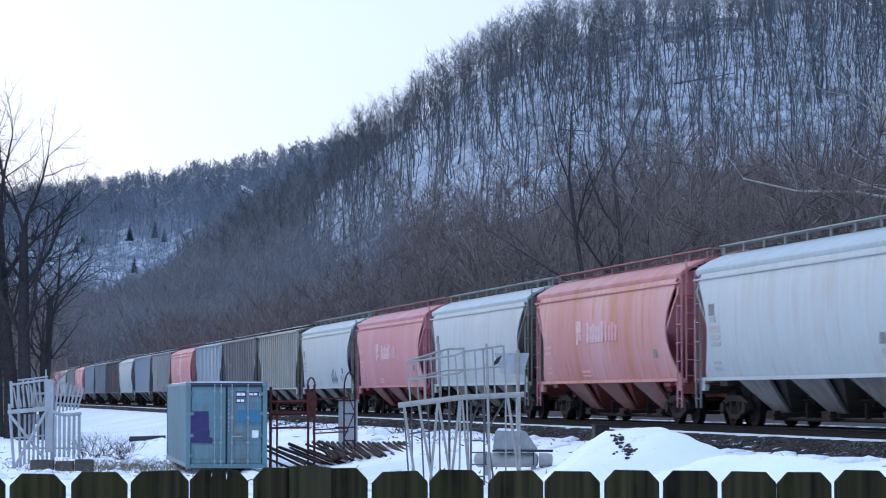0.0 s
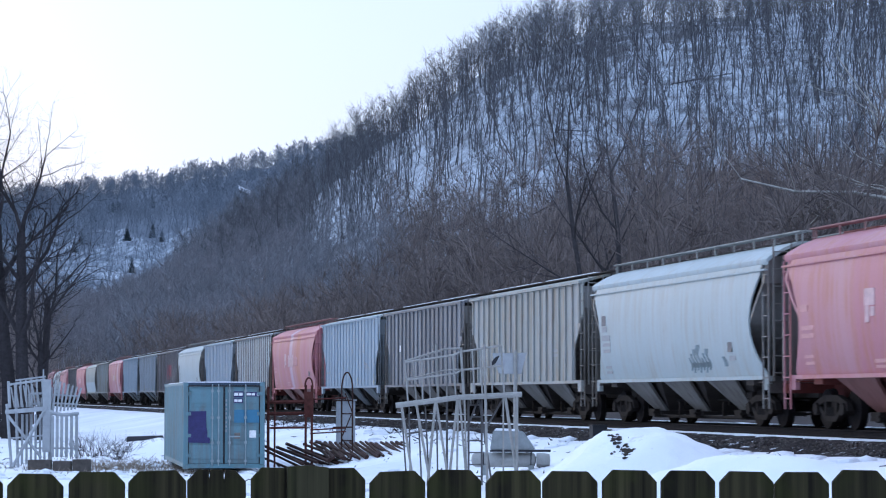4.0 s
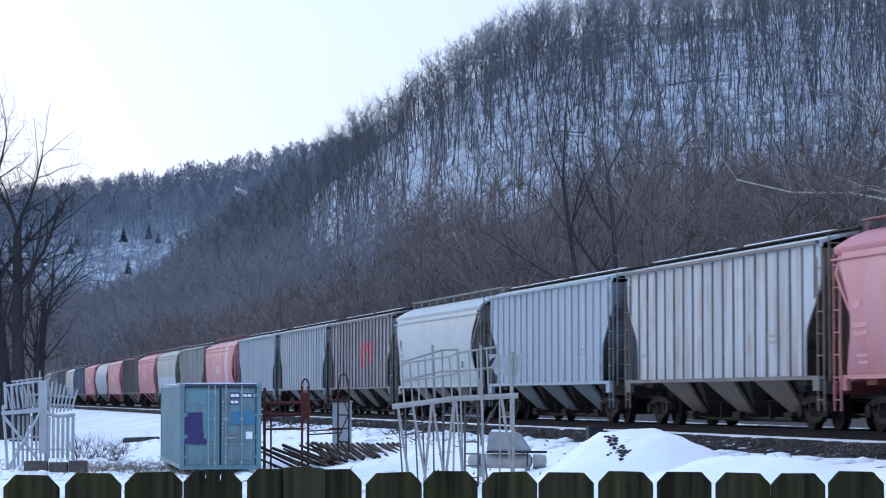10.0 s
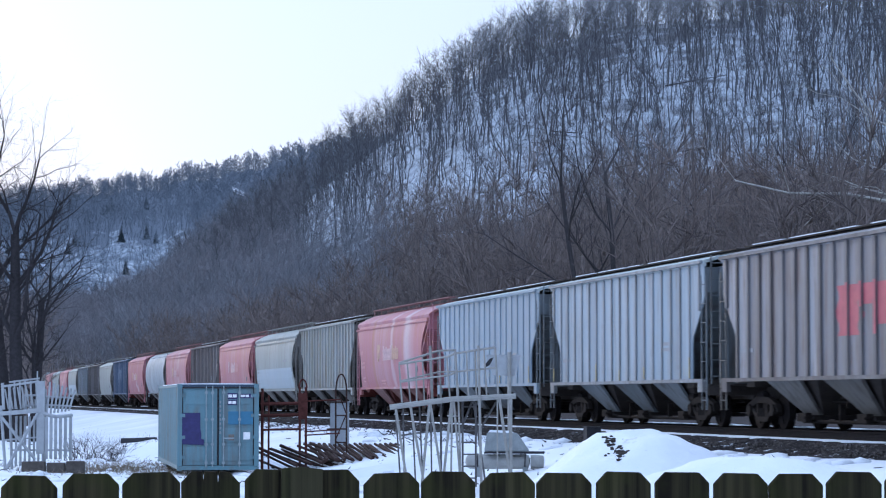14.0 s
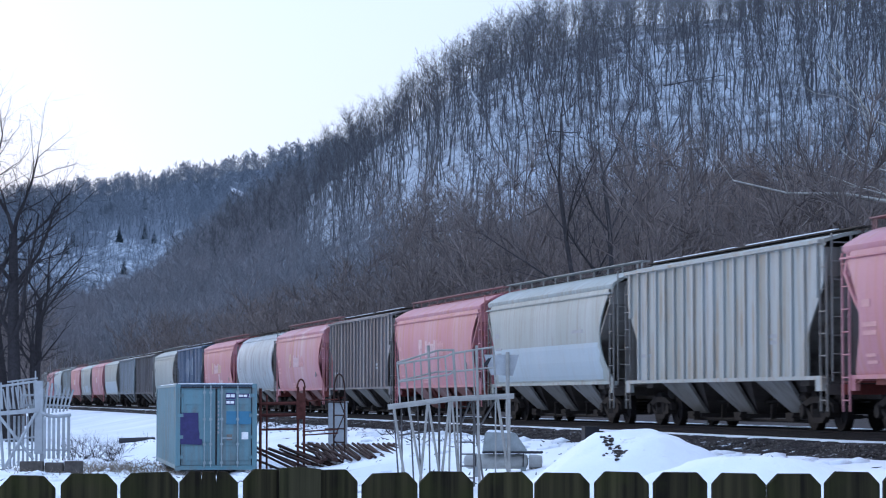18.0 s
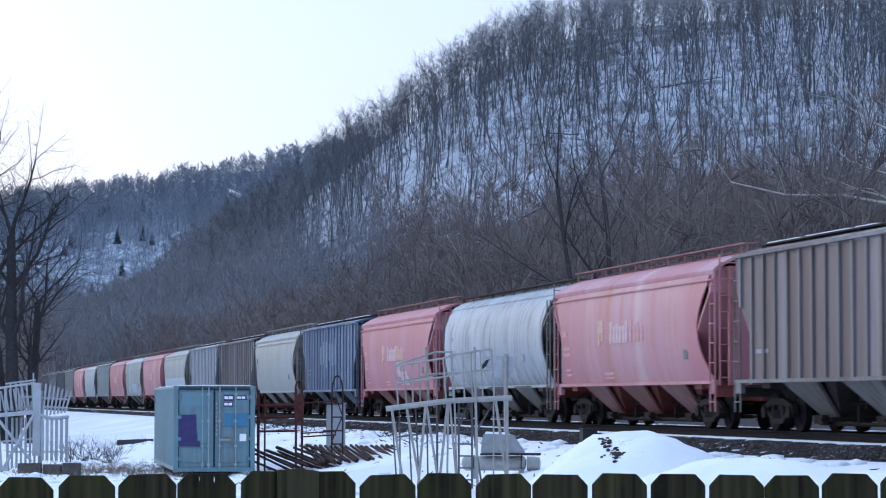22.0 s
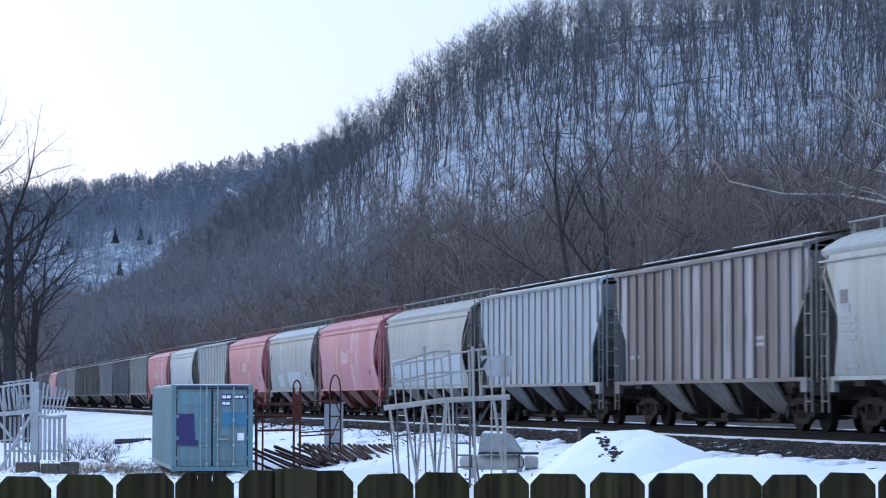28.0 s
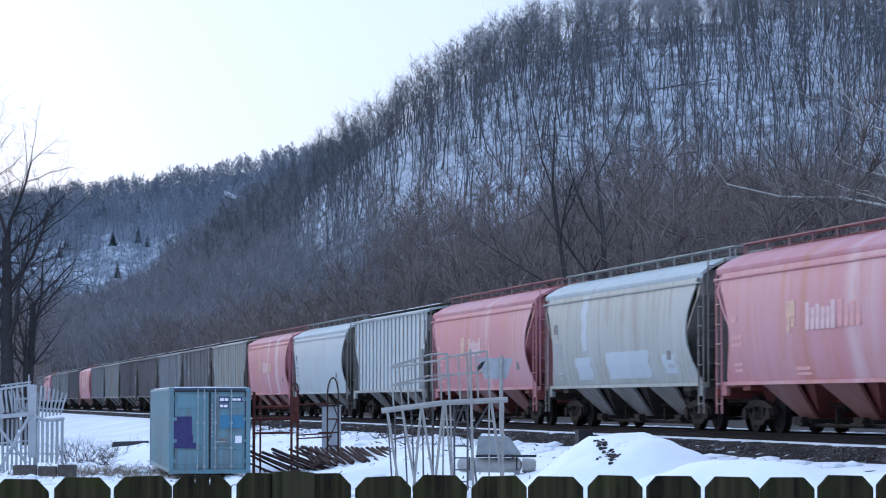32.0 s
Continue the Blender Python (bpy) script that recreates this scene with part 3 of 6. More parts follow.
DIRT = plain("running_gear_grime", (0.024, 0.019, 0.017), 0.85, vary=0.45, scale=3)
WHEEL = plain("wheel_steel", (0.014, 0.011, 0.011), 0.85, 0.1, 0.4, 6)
PAINTS = {
    "pink": car_paint("faded_red_paint", (0.555, 0.20, 0.235), 0.6, (0.45, 0.15, 0.07), 0.25),
    "pink_rusty": car_paint("rust_streaked_red_paint", (0.57, 0.20, 0.20), 0.85, (0.40, 0.13, 0.04), 0.3,
                            bands=((-2.9, 0.5, (0.36, 0.12, 0.04), 0.7), (3.3, 0.4, (0.42, 0.15, 0.05), 0.6), (-5.8, 0.3, (0.45, 0.17, 0.08), 0.5))),
    "pink_banded": car_paint("band_stained_red_paint", (0.57, 0.19, 0.22), 0.5, (0.45, 0.15, 0.07), 0.25,
                             bands=((-0.4, 0.75, (0.56, 0.47, 0.58), 0.8), (2.1, 1.1, (0.50, 0.17, 0.07), 0.65), (-4.7, 0.5, (0.5, 0.2, 0.1), 0.4))),
    "pink_pale": car_paint("white_streaked_red_paint", (0.55, 0.205, 0.24), 0.5, (0.45, 0.15, 0.07), 0.35,
                           bands=((0.6, 0.45, (0.6, 0.48, 0.5), 0.7), (3.9, 0.8, (0.62, 0.52, 0.55), 0.7), (-3.8, 0.5, (0.42, 0.18, 0.06), 0.5))),
    "pink_stripe": car_paint("brown_streaked_red_paint", (0.55, 0.205, 0.24), 0.5, (0.45, 0.15, 0.07), 0.35,
                             bands=((-1.6, 0.4, (0.40, 0.15, 0.06), 0.6), (4.6, 0.3, (0.46, 0.22, 0.2), 0.5), (1.5, 0.5, (0.62, 0.5, 0.52), 0.4))),
    "grey_dark": car_paint("soot_grey_paint", (0.20, 0.198, 0.2), 0.4, (0.1, 0.08, 0.07), 0.2, panel=0.5),
    "pale_blue": car_paint("pale_blue_grey_paint", (0.35, 0.43, 0.475), 0.6, (0.17, 0.15, 0.13), 0.25, panel=0.45),
    "navy_pale": car_paint("faded_blue_paint", (0.07, 0.12, 0.20), 0.3, (0.08, 0.08, 0.09), 0.5),
    "chute": car_paint("dusty_chute_paint", (0.20, 0.178, 0.152), 0.75, (0.07, 0.052, 0.042), 0.3),
    "washed": car_paint("washed_out_brown_paint", (0.27, 0.25, 0.25), 0.9, (0.13, 0.085, 0.07), 0.2, panel=0.6),
    "white_sheet": car_paint("rust_edged_white_paint", (0.46, 0.50, 0.50), 0.8, (0.22, 0.15, 0.11), 0.2, panel=0.4),
    "ochre": car_paint("ochre_grime_paint", (0.21, 0.15, 0.105), 0.8, (0.08, 0.05, 0.035), 0.2),
    "chute_blue": car_paint("dusty_blue_chute_paint", (0.165, 0.185, 0.19), 0.75, (0.07, 0.055, 0.045), 0.25),
    "chute_navy": car_paint("dirty_navy_chute_paint", (0.085, 0.11, 0.14), 0.75, (0.05, 0.045, 0.04), 0.25),
    "stained": car_paint("stained_cream_paint", (0.34, 0.345, 0.30), 0.8, (0.22, 0.15, 0.09), 0.3, panel=0.45),
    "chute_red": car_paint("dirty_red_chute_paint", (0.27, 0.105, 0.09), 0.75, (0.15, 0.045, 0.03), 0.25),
    "grimy": car_paint("grimy_white_paint", (0.40, 0.44, 0.44), 0.75, (0.17, 0.15, 0.13), 0.75),
    "white": car_paint("white_paint", (0.455, 0.51, 0.49), 0.4, (0.33, 0.26, 0.19), 0.2),
    "grey": car_paint("grey_paint", (0.25, 0.26, 0.265), 0.6, (0.12, 0.10, 0.085), 0.3),
    "blue_grey": car_paint("blue_grey_paint", (0.315, 0.395, 0.445), 0.35, (0.2, 0.18, 0.16), 0.2, panel=0.2),
    "tan": car_paint("tan_grey_paint", (0.36, 0.365, 0.335), 0.7, (0.26, 0.18, 0.11), 0.25),
    "cream": car_paint("dusty_cream_paint", (0.365, 0.385, 0.34), 0.55, (0.22, 0.18, 0.13), 0.3),
    "dark": car_paint("dark_grey_paint", (0.165, 0.162, 0.168), 0.5, (0.09, 0.07, 0.06), 0.15, panel=0.45),
    "dark_post": car_paint("dark_post_paint", (0.10, 0.09, 0.088), 0.4, (0.05, 0.04, 0.03), 0.2),
    "streaked": car_paint("streaked_post_paint", (0.125, 0.108, 0.105), 0.6, (0.06, 0.045, 0.04), 0.25),
    "dull": car_paint("dull_grey_post_paint", (0.15, 0.148, 0.152), 0.5, (0.08, 0.065, 0.06), 0.15),
    "brown": car_paint("brown_weathered_paint", (0.15, 0.118, 0.11), 0.8, (0.07, 0.045, 0.035), 0.15, panel=1.0),
    "maroon": car_paint("dark_maroon_paint", (0.12, 0.075, 0.07), 0.4, (0.05, 0.035, 0.03), 0.15, panel=0.5),
    "navy": car_paint("navy_blue_paint", (0.075, 0.135, 0.205), 0.5, (0.05, 0.05, 0.06), 0.2, panel=0.3),
}
# dark brown: shade under the wagons put into the colour, along with grime
SHADE_GRIME = plain("shade_and_grime_brown", (0.058, 0.048, 0.043), 0.85, vary=0.4, scale=2)
RAIL_RED = plain("dull_red_steel", (0.27, 0.14, 0.13), 0.8, vary=0.35, scale=2)
RAIL_GREY = plain("dull_grey_steel", (0.27, 0.27, 0.25), 0.8, vary=0.35, scale=2)
# the faded red again, darkened as if in shade, for down-facing sheets
RED_SHADED = plain("shaded_red_steel", (0.17, 0.034, 0.027), 0.8, vary=0.4, scale=2)
INKS = {"scrawl": plain("dark_teal_scrawl", (0.13, 0.19, 0.21), 0.6, vary=0.4), "tape": plain("dull_yellow_tape", (0.40, 0.31, 0.12), 0.7, vary=0.3), "blue_chalk": plain("faded_pale_blue_lettering", (0.27, 0.33, 0.38), 0.7, vary=0.3), "wash": car_paint("fresh_white_patch", (0.46, 0.53, 0.545), 0.2, (0.3, 0.25, 0.2), 0.2), "white": plain("white_lettering", (0.8, 0.78, 0.76), 0.6),
        "yellow": plain("yellow_lettering", (0.54, 0.32, 0.23), 0.6), "red": plain("red_emblem", (0.46, 0.085, 0.11), 0.6),
        "grey": plain("grey_lettering", (0.28, 0.29, 0.3), 0.6), "pale_red": plain("faded_lettering", (0.55, 0.25, 0.25), 0.6), "chalk": plain("chalky_lettering", (0.58, 0.37, 0.375), 0.6, vary=0.35), "dark": plain("dark_lettering", (0.11, 0.11, 0.12), 0.6, vary=0.4)}

HALF = 8.3                         # half of a body's length
SMOOTH_SIDE = [(1.36, 1.18), (1.44, 1.45), (1.52, 1.8), (1.58, 2.25), (1.605, 2.7), (1.605, 3.1), (1.58, 3.5), (1.53, 3.8), (1.46, 4.02)]
ROUND_SIDE = [(1.18, 1.18), (1.34, 1.45), (1.5, 1.85), (1.6, 2.3), (1.63, 2.75), (1.6, 3.2), (1.5, 3.6), (1.32, 3.95), (1.15, 4.1)]
FLAT_SIDE = [(1.5, 1.18), (1.5, 1.6), (1.5, 2.1), (1.5, 2.6), (1.5, 3.1), (1.5, 3.6), (1.5, 4.24)]


def end_inset(kind, z):
    """How far a side's end stands back from the body's end at a height."""
    if kind == "smooth":
        u = (z - 1.3) / 2.35
        return 0.75 * math.sin(math.pi * u) if 0 < u < 1 else 0.0
    if kind == "round":
        u = (z - 1.18) / 2.92
        return 0.1 + 0.75 * math.sin(math.pi * min(1, max(0, u))) * 0.55
    u = (3.25 - z) / 1.0
    return 1.05 * min(1, max(0, u))


def build_side(kind, s):
    """One side sheet with its curved or slanting ends, with thickness."""
    prof = {"smooth": SMOOTH_SIDE, "round": ROUND_SIDE, "flat": FLAT_SIDE}[kind]

    def make(bm):
        fine = []
        for (y0, z0), (y1, z1) in zip(prof, prof[1:]):
            fine += [(y0 + (y1 - y0) * i / 2, z0 + (z1 - z0) * i / 2) for i in range(2)]
        fine.append(prof[-1])
        rings = []
        for y, z in fine:
            e = HALF - (0.5 if kind == "smooth" else 0.2) - end_inset(kind, z)
            rings.append([(-e, s * y, z), (e, s * y, z), (e, s * (y - 0.04), z), (-e, s * (y - 0.04), z)])
        loft(bm, rings)
    return make


def build_roof(kind):
    eave = {"smooth": (1.52, 4.0), "round": (1.2, 4.08), "flat": (1.53, 4.25)}[kind]

    def make(bm):
        y, z = eave
        k = 4.5 - z
        prof = [(y, z - 0.05), (y, z + 0.03), (y * 0.95, z + 0.2 * k), (y * 0.72, z + 0.6 * k), (y * 0.46, z + 0.9 * k), (0, 4.5)]
        top = prof + [(-a, b) for a, b in prof[-2::-1]]
        under = [(a * 0.97, b - 0.07) for a, b in top[::-1]]
        loft(bm, [[(x, a, b) for a, b in top + under] for x in (-HALF + 0.05, HALF - 0.05)])
    return make


def side_at(kind, z):
    """Half of the body's width at a height."""
    prof = {"smooth": SMOOTH_SIDE, "round": ROUND_SIDE, "flat": FLAT_SIDE}[kind]
    return float(np.interp(z, [b for _, b in prof], [a for a, _ in prof]))


def build_end(kind, s):
    """End of the hold: upright above, sloping in below, as wide as the sides are at each height."""
    def make(bm):
        outer = [(HALF - 0.2, 4.1), (HALF - 0.2, 3.45)] + [(HALF - 0.2 - 2.4 * i / 6, 3.45 - 2.2 * i / 6) for i in range(1, 7)]
        rings = []
        for x, z in outer:
            k = side_at(kind, z) - 0.03
            rings.append([(s * x, -k, z), (s * x, k, z), (s * (x - 0.12), k, z), (s * (x - 0.12), -k, z)])
        loft(bm, rings)
    return make


def build_end_plate(bm):
    """Upright plate at a car's end, from the platform to the roof, with its stiffening angles."""
    box(bm, -0.02, 0.02, -1.12, 1.12, 1.12, 4.12)
    for y in (-1.12, 1.06):
        box(bm, 0.021, 0.1, y, y + 0.06, 1.12, 4.1)
    box(bm, 0.021, 0.07, -1.05, 1.05, 3.32, 3.4)
    box(bm, 0.021, 0.06, -0.06, 0.06, 1.12, 3.31)


def build_hopper(bm):
    """A discharge bay: an upside-down pyramid with its outlet."""
    loft(bm, [[(-1.96, -1.2, 1.22), (1.96, -1.2, 1.22), (1.96, 1.2, 1.22), (-1.96, 1.2, 1.22)],
              [(-0.42, -0.5, 0.36), (0.42, -0.5, 0.36), (0.42, 0.5, 0.36), (-0.42, 0.5, 0.36)],
              [(-0.42, -0.5, 0.26), (0.42, -0.5, 0.26), (0.42, 0.5, 0.26), (-0.42, 0.5, 0.26)]])


def build_chute(s):
    """The painted side sheet of a discharge bay."""
    def make(bm):
        out = [(-1.22, s * 1.4, 1.2), (1.22, s * 1.4, 1.2), (0.48, s * 0.6, 0.34), (-0.48, s * 0.6, 0.34)]
        loft(bm, [out, [(x, y - s * 0.09, z) for x, y, z in out]])
    return make


def build_gate(bm):
    box(bm, -0.5, 0.5, -0.75, 0.75, 0.25, 0.35)
    rod(bm, (0.3, -0.95, 0.3), (0.3, 0.95, 0.3), 0.035)
    box(bm, -0.3, 0.3, -0.9, -0.75, 0.2, 0.4)


def build_sill(kind, s):
    y = {"smooth": 1.4, "round": 1.3, "flat": 1.5}[kind]

    def make(bm):
        box(bm, -HALF + 0.2, HALF - 0.2, s * y - 0.06, s * y + 0.06, 1.15, 1.24)
        for e in (-1, 1):
            x0, x1 = sorted((e * (HALF - 0.2), e * (HALF - 0.62)))
            box(bm, x0, x1, s * y - 0.055, s * y + 0.055, 0.9, 1.148)
    return make


def build_underframe(bm):
    box(bm, -8.5, 8.5, -0.33, 0.33, 0.72, 1.02)
    for e in (-1, 1):
        x0, x1 = sorted((e * 8.2, e * 8.42))
        box(bm, x0, x1, -1.5, 1.5, 0.82, 1.05)
        x0, x1 = sorted((e * 6.1, e * 6.7))
        box(bm, x0, x1, -1.35, 1.35, 1.021, 1.24)


def build_brake_gear(bm):
    """Air reservoir, cylinder, rods and pipe slung under the frame."""
    rod(bm, (-5.6, 0.75, 0.78), (-4.7, 0.75, 0.78), 0.2, 10)
    rod(bm, (4.7, -0.8, 0.8), (5.3, -0.8, 0.8), 0.16, 10)
    rod(bm, (-8.2, -0.45, 0.66), (8.2, -0.45, 0.66), 0.03, 6)
    rod(bm, (-4.6, -0.62, 0.2), (4.6, -0.62, 0.2), 0.05, 6)
    for x in (-2.0, 2.0):
        box(bm, x - 0.05, x + 0.05, -0.5, 0.5, 0.52, 0.64)
        box(bm, x - 0.04, x + 0.04, -0.68, -0.56, 0.18, 0.6)


def build_platform(bm):
    for i in range(5):
        box(bm, -0.5 + i * 0.21, -0.34 + i * 0.21, -1.45, 1.45, 1.07, 1.11)


def build_coupler(bm):
    box(bm, 0, 0.42, -0.1, 0.1, 0.72, 0.92)
    loft(bm, [[(0.36, -0.17, 0.68), (0.36, 0.17, 0.68), (0.36, 0.17, 0.98), (0.36, -0.17, 0.98)],
              [(0.62, -0.12, 0.7), (0.62, 0.05, 0.7), (0.62, 0.05, 0.96), (0.62, -0.12, 0.96)]])


def build_ladder(z0, z1, w=0.42, n=7):
    def make(bm):
        for y in (-w / 2, w / 2):
            box(bm, y - 0.017, y + 0.017, -0.02, 0.02, z0, z1)
        for i in range(n):
            z = z0 + (z1 - z0) * (i + 0.5) / n
            rod(bm, (-w / 2, -0.02, z), (w / 2, -0.02, z), 0.015, 5)
    return make


def build_walk(z):
    """Roof walk: two strips of boards on short posts."""
    def make(bm):
        for y in (-0.78, -0.62, 0.48, 0.64):
            box(bm, -HALF - 0.25, HALF + 0.25, y, y + 0.14, z + 0.01, z + 0.045)
        for i in range(11):
            x = -HALF + 0.1 + i * (2 * HALF - 0.2) / 10
            for y in (-0.76, 0.73):
                box(bm, x - 0.03, x + 0.03, y, y + 0.03, 4.2, z)
        for e in (-1, 1):
            for y in (-0.7, 0.7):
                rod(bm, (e * (HALF + 0.2), y, z), (e * (HALF + 0.2), y, 4.0), 0.025, 5)
    return make


def build_hatch(bm):
    loft(bm, [[(-1.1, -0.3, 4.44), (1.1, -0.3, 4.44), (1.1, 0.3, 4.44), (-1.1, 0.3, 4.44)],
              [(-1.05, -0.26, 4.58), (1.05, -0.26, 4.58), (1.05, 0.26, 4.58), (-1.05, 0.26, 4.58)]])


def build_wheelset(bm):
    rod(bm, (0, -1.05, 0), (0, 1.05, 0), 0.08, 8)
    for s in (-1, 1):
        rod(bm, (0, s * 0.70, 0), (0, s * 0.83, 0), 0.457, 20)
        rod(bm, (0, s * 0.66, 0), (0, s * 0.70, 0), 0.48, 20)
        rod(bm, (0, s * 0.831, 0), (0, s * 0.86, 0), 0.36, 16, 0.16)
        box(bm, -0.02, 0.02, s * 0.845 - 0.02, s * 0.845 + 0.02, -0.33, 0.33)


def build_side_frame(bm):
    """Cast truck side: arched top bar, bow below, spring nest and axle boxes."""
    y0, y1 = -0.07, 0.07
    top = [(-1.15, 0.42), (-1.05, 0.62), (-0.45, 0.78), (0.45, 0.78), (1.05, 0.62), (1.15, 0.42), (0.95, 0.42), (0.85, 0.52), (0.4, 0.63), (-0.4, 0.63), (-0.85, 0.52), (-0.95, 0.42)]
    bow = [(-0.85, 0.5), (-0.35, 0.18), (0.35, 0.18), (0.85, 0.5), (0.7, 0.52), (0.3, 0.3), (-0.3, 0.3), (-0.7, 0.52)]
    for pts in (top, bow):
        loft(bm, [[(x, y0, z) for x, z in pts], [(x, y1, z) for x, z in pts]])
    for x in (-0.36, 0.36):
        box(bm, x - 0.05, x + 0.05, y0, y1, 0.3, 0.64)
    for x in (-0.89, 0.89):
        rod(bm, (x, -0.13, 0.457), (x, 0.13, 0.457), 0.15, 10)
    for x in (-0.2, 0, 0.2):
        rod(bm, (x, 0, 0.3), (x, 0, 0.5), 0.08, 8)


def build_bolster(bm):
    box(bm, -0.2, 0.2, -0.98, 0.98, 0.5, 0.7)


def build_brake_wheel(bm):
    pts = [(0, 0.28 * math.cos(a * math.pi / 6), 0.28 * math.sin(a * math.pi / 6)) for a in range(13)]
    tube(bm, pts, 0.02, 5)
    rod(bm, (0, -0.28, 0), (0, 0.28, 0), 0.015, 4)
    rod(bm, (0, 0, -0.28), (0, 0, 0.28), 0.015, 4)
    rod(bm, (-0.15, 0, 0), (0.03, 0, 0), 0.04, 6)


WHEELS = []


def build_car(kind, paint, label, marks=(), under=None, post_paint=None, washes=(), post_marks=(), chute=None, roof=None, post_w=0.14, post_d=0.055):
    car = tagged(new("hopper_car"), label, "train car", "cars of the freight train")
    p, trim = PAINTS[paint], PAINTS[post_paint or paint]
    small = PAINTS["pink"] if paint.startswith("pink") else p
    # bays, underframe and hatches get a colour with the shade painted in
    low = under or (RED_SHADED if paint.startswith("pink") else SHADE_GRIME)
    for s in (-1, 1):
        shade(shared("side", (kind, s), build_side(kind, s), p, car))
        shared("side_sill", (kind, s), build_sill(kind, s), trim, car)
        if kind == "smooth":
            shared("eave_flange", s, lambda q: box(q, -HALF + 0.05, HALF - 0.05, min(s * 1.51, s * 1.59), max(s * 1.51, s * 1.59), 3.75, 3.79), p, car)
        if kind == "flat":
            shared("top_chord", s, lambda q: box(q, -8.1, 8.1, min(s * 1.5, s * 1.62), max(s * 1.5, s * 1.62), 4.192, 4.27), trim, car)
        end = small if low is RED_SHADED else PAINTS[chute or "chute"]
        shared("end_sheet", (kind, s), build_end(kind, s), end, car)
        o = shared("end_plate", "", build_end_plate, end, car)
        o.location, o.rotation_euler = (s * (HALF - 0.1), 0, 0), (0, 0, 0 if s > 0 else math.pi)
        o = shared("coupler", "", build_coupler, DIRT, car)
        o.location, o.rotation_euler = (s * 8.42, 0, 0), (0, 0, 0 if s > 0 else math.pi)
        o = shared("end_platform", "", build_platform, low, car)
        o.location = (s * 7.9, 0, 0)
        for e in (-1, 1):
            o = shared("side_ladder", "", build_ladder(0.45, 3.9), small if low is RED_SHADED else end, car)
            o.location, o.rotation_euler = (e * (HALF - 0.2), s * 1.5, 0), (0, 0, 0 if s < 0 else math.pi)
        o = shared("end_ladder", "", build_ladder(1.1, 4.4, 0.45, 8), end, car)
        o.location, o.rotation_euler = (s * (HALF + 0.02), -s * 1.15, 0), (0, 0, s * math.pi / 2)
    shade(shared("roof", kind, build_roof(kind), PAINTS[roof] if roof else p, car))
    shared("roof_walk", kind, build_walk(4.66 if kind == "smooth" else 4.52), RAIL_RED if low is RED_SHADED else RAIL_GREY if kind == "smooth" else low, car)
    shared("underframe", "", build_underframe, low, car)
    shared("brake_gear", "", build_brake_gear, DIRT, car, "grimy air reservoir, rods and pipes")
    if kind == "flat":
        for x0, x1 in ((-7.9, -5.6), (-5.1, -2.2), (-1.8, -0.6), (0.4, 3.1), (3.3, 6.9)):
            shared("roof_snow", (x0, x1), lambda q: box(q, x0, x1, -0.79, -0.5, 4.566, 4.592), SNOW, car, "thin snow on the roof walk")
    o = shared("brake_wheel", "", build_brake_wheel, DIRT, car)
    o.location = (-HALF - 0.12, 0.7, 2.3)
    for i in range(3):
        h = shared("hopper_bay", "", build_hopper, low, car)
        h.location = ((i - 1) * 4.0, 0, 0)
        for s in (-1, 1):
            shared("chute_sheet", s, build_chute(s), PAINTS["chute_red" if low is RED_SHADED else chute or "chute"], h)
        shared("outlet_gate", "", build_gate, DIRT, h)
    for i in range(6):
        o = shared("roof_hatch", "", build_hatch, low, car)
        o.location = (-6.6 + i * 2.64, 0, 0)
    if kind == "flat":
        for s in (-1, 1):
            for i in range(19):
                x = -7.74 + i * 0.86
                z0 = 1.24
                if abs(x) > 7.1:
                    z0 = 3.25 - (8.15 - abs(x)) / 1.05 + 0.12
                o = shared("side_post", (s, round(z0, 2), post_w, post_d), lambda q: box(q, -post_w / 2, post_w / 2, s * 1.5 - 0.002 if s > 0 else -1.5 - post_d, 1.5 + post_d if s > 0 else -1.498, z0, 4.19), PAINTS[post_paint or paint], car)
                o.location = (x, 0, 0)
    for s in (-1, 1):
        truck = shared("truck", "", build_bolster, DIRT, car)
        truck.location = (s * 6.4, 0, 0)
        for e in (-1, 1):
            f = shared("side_frame", "", build_side_frame, DIRT, truck)
            f.location = (0, e * 1.0, 0)
            w = shared("wheelset", "", build_wheelset, WHEEL, truck)
            w.location = (e * 0.89, 0, 0.457)
            WHEELS.append(w)
    for ink, x, z, w, h in marks:
        y0 = side_at(kind, z)
        for s in (-1, 1):
            o = shared("marking", (w, h), lambda q: box(q, -w / 2, w / 2, -0.006, 0.006, -h / 2, h / 2), INKS[ink], car)
            o.location = (-s * x, s * (y0 + 0.007), z)
    for ink, x, z0, z1 in post_marks:
        shared("post_marking", (x, z0, z1), lambda q: box(q, x - post_w / 2 + 0.005, x + post_w / 2 - 0.005, -1.507 - post_d, -1.498 - post_d, z0, z1), INKS[ink], car)
    for ink, x0, x1, z0, z1 in washes:
        def strip(bm):
            zs = [z0 + (z1 - z0) * i / 8 for i in range(9)]
            rings = []
            for z in zs:
                y = side_at(kind, z)
                a, b = x0 + 0.12 * math.sin(z * 9), x1 + 0.1 * math.sin(z * 13)
                rings.append([(a, -y - 0.006, z), (b, -y - 0.006, z), (b, -y + 0.01, z), (a, -y + 0.01, z)])
            loft(bm, rings)
        shared("repainted_patch", (x0, x1, z0, z1), strip, INKS[ink], car)
    return car


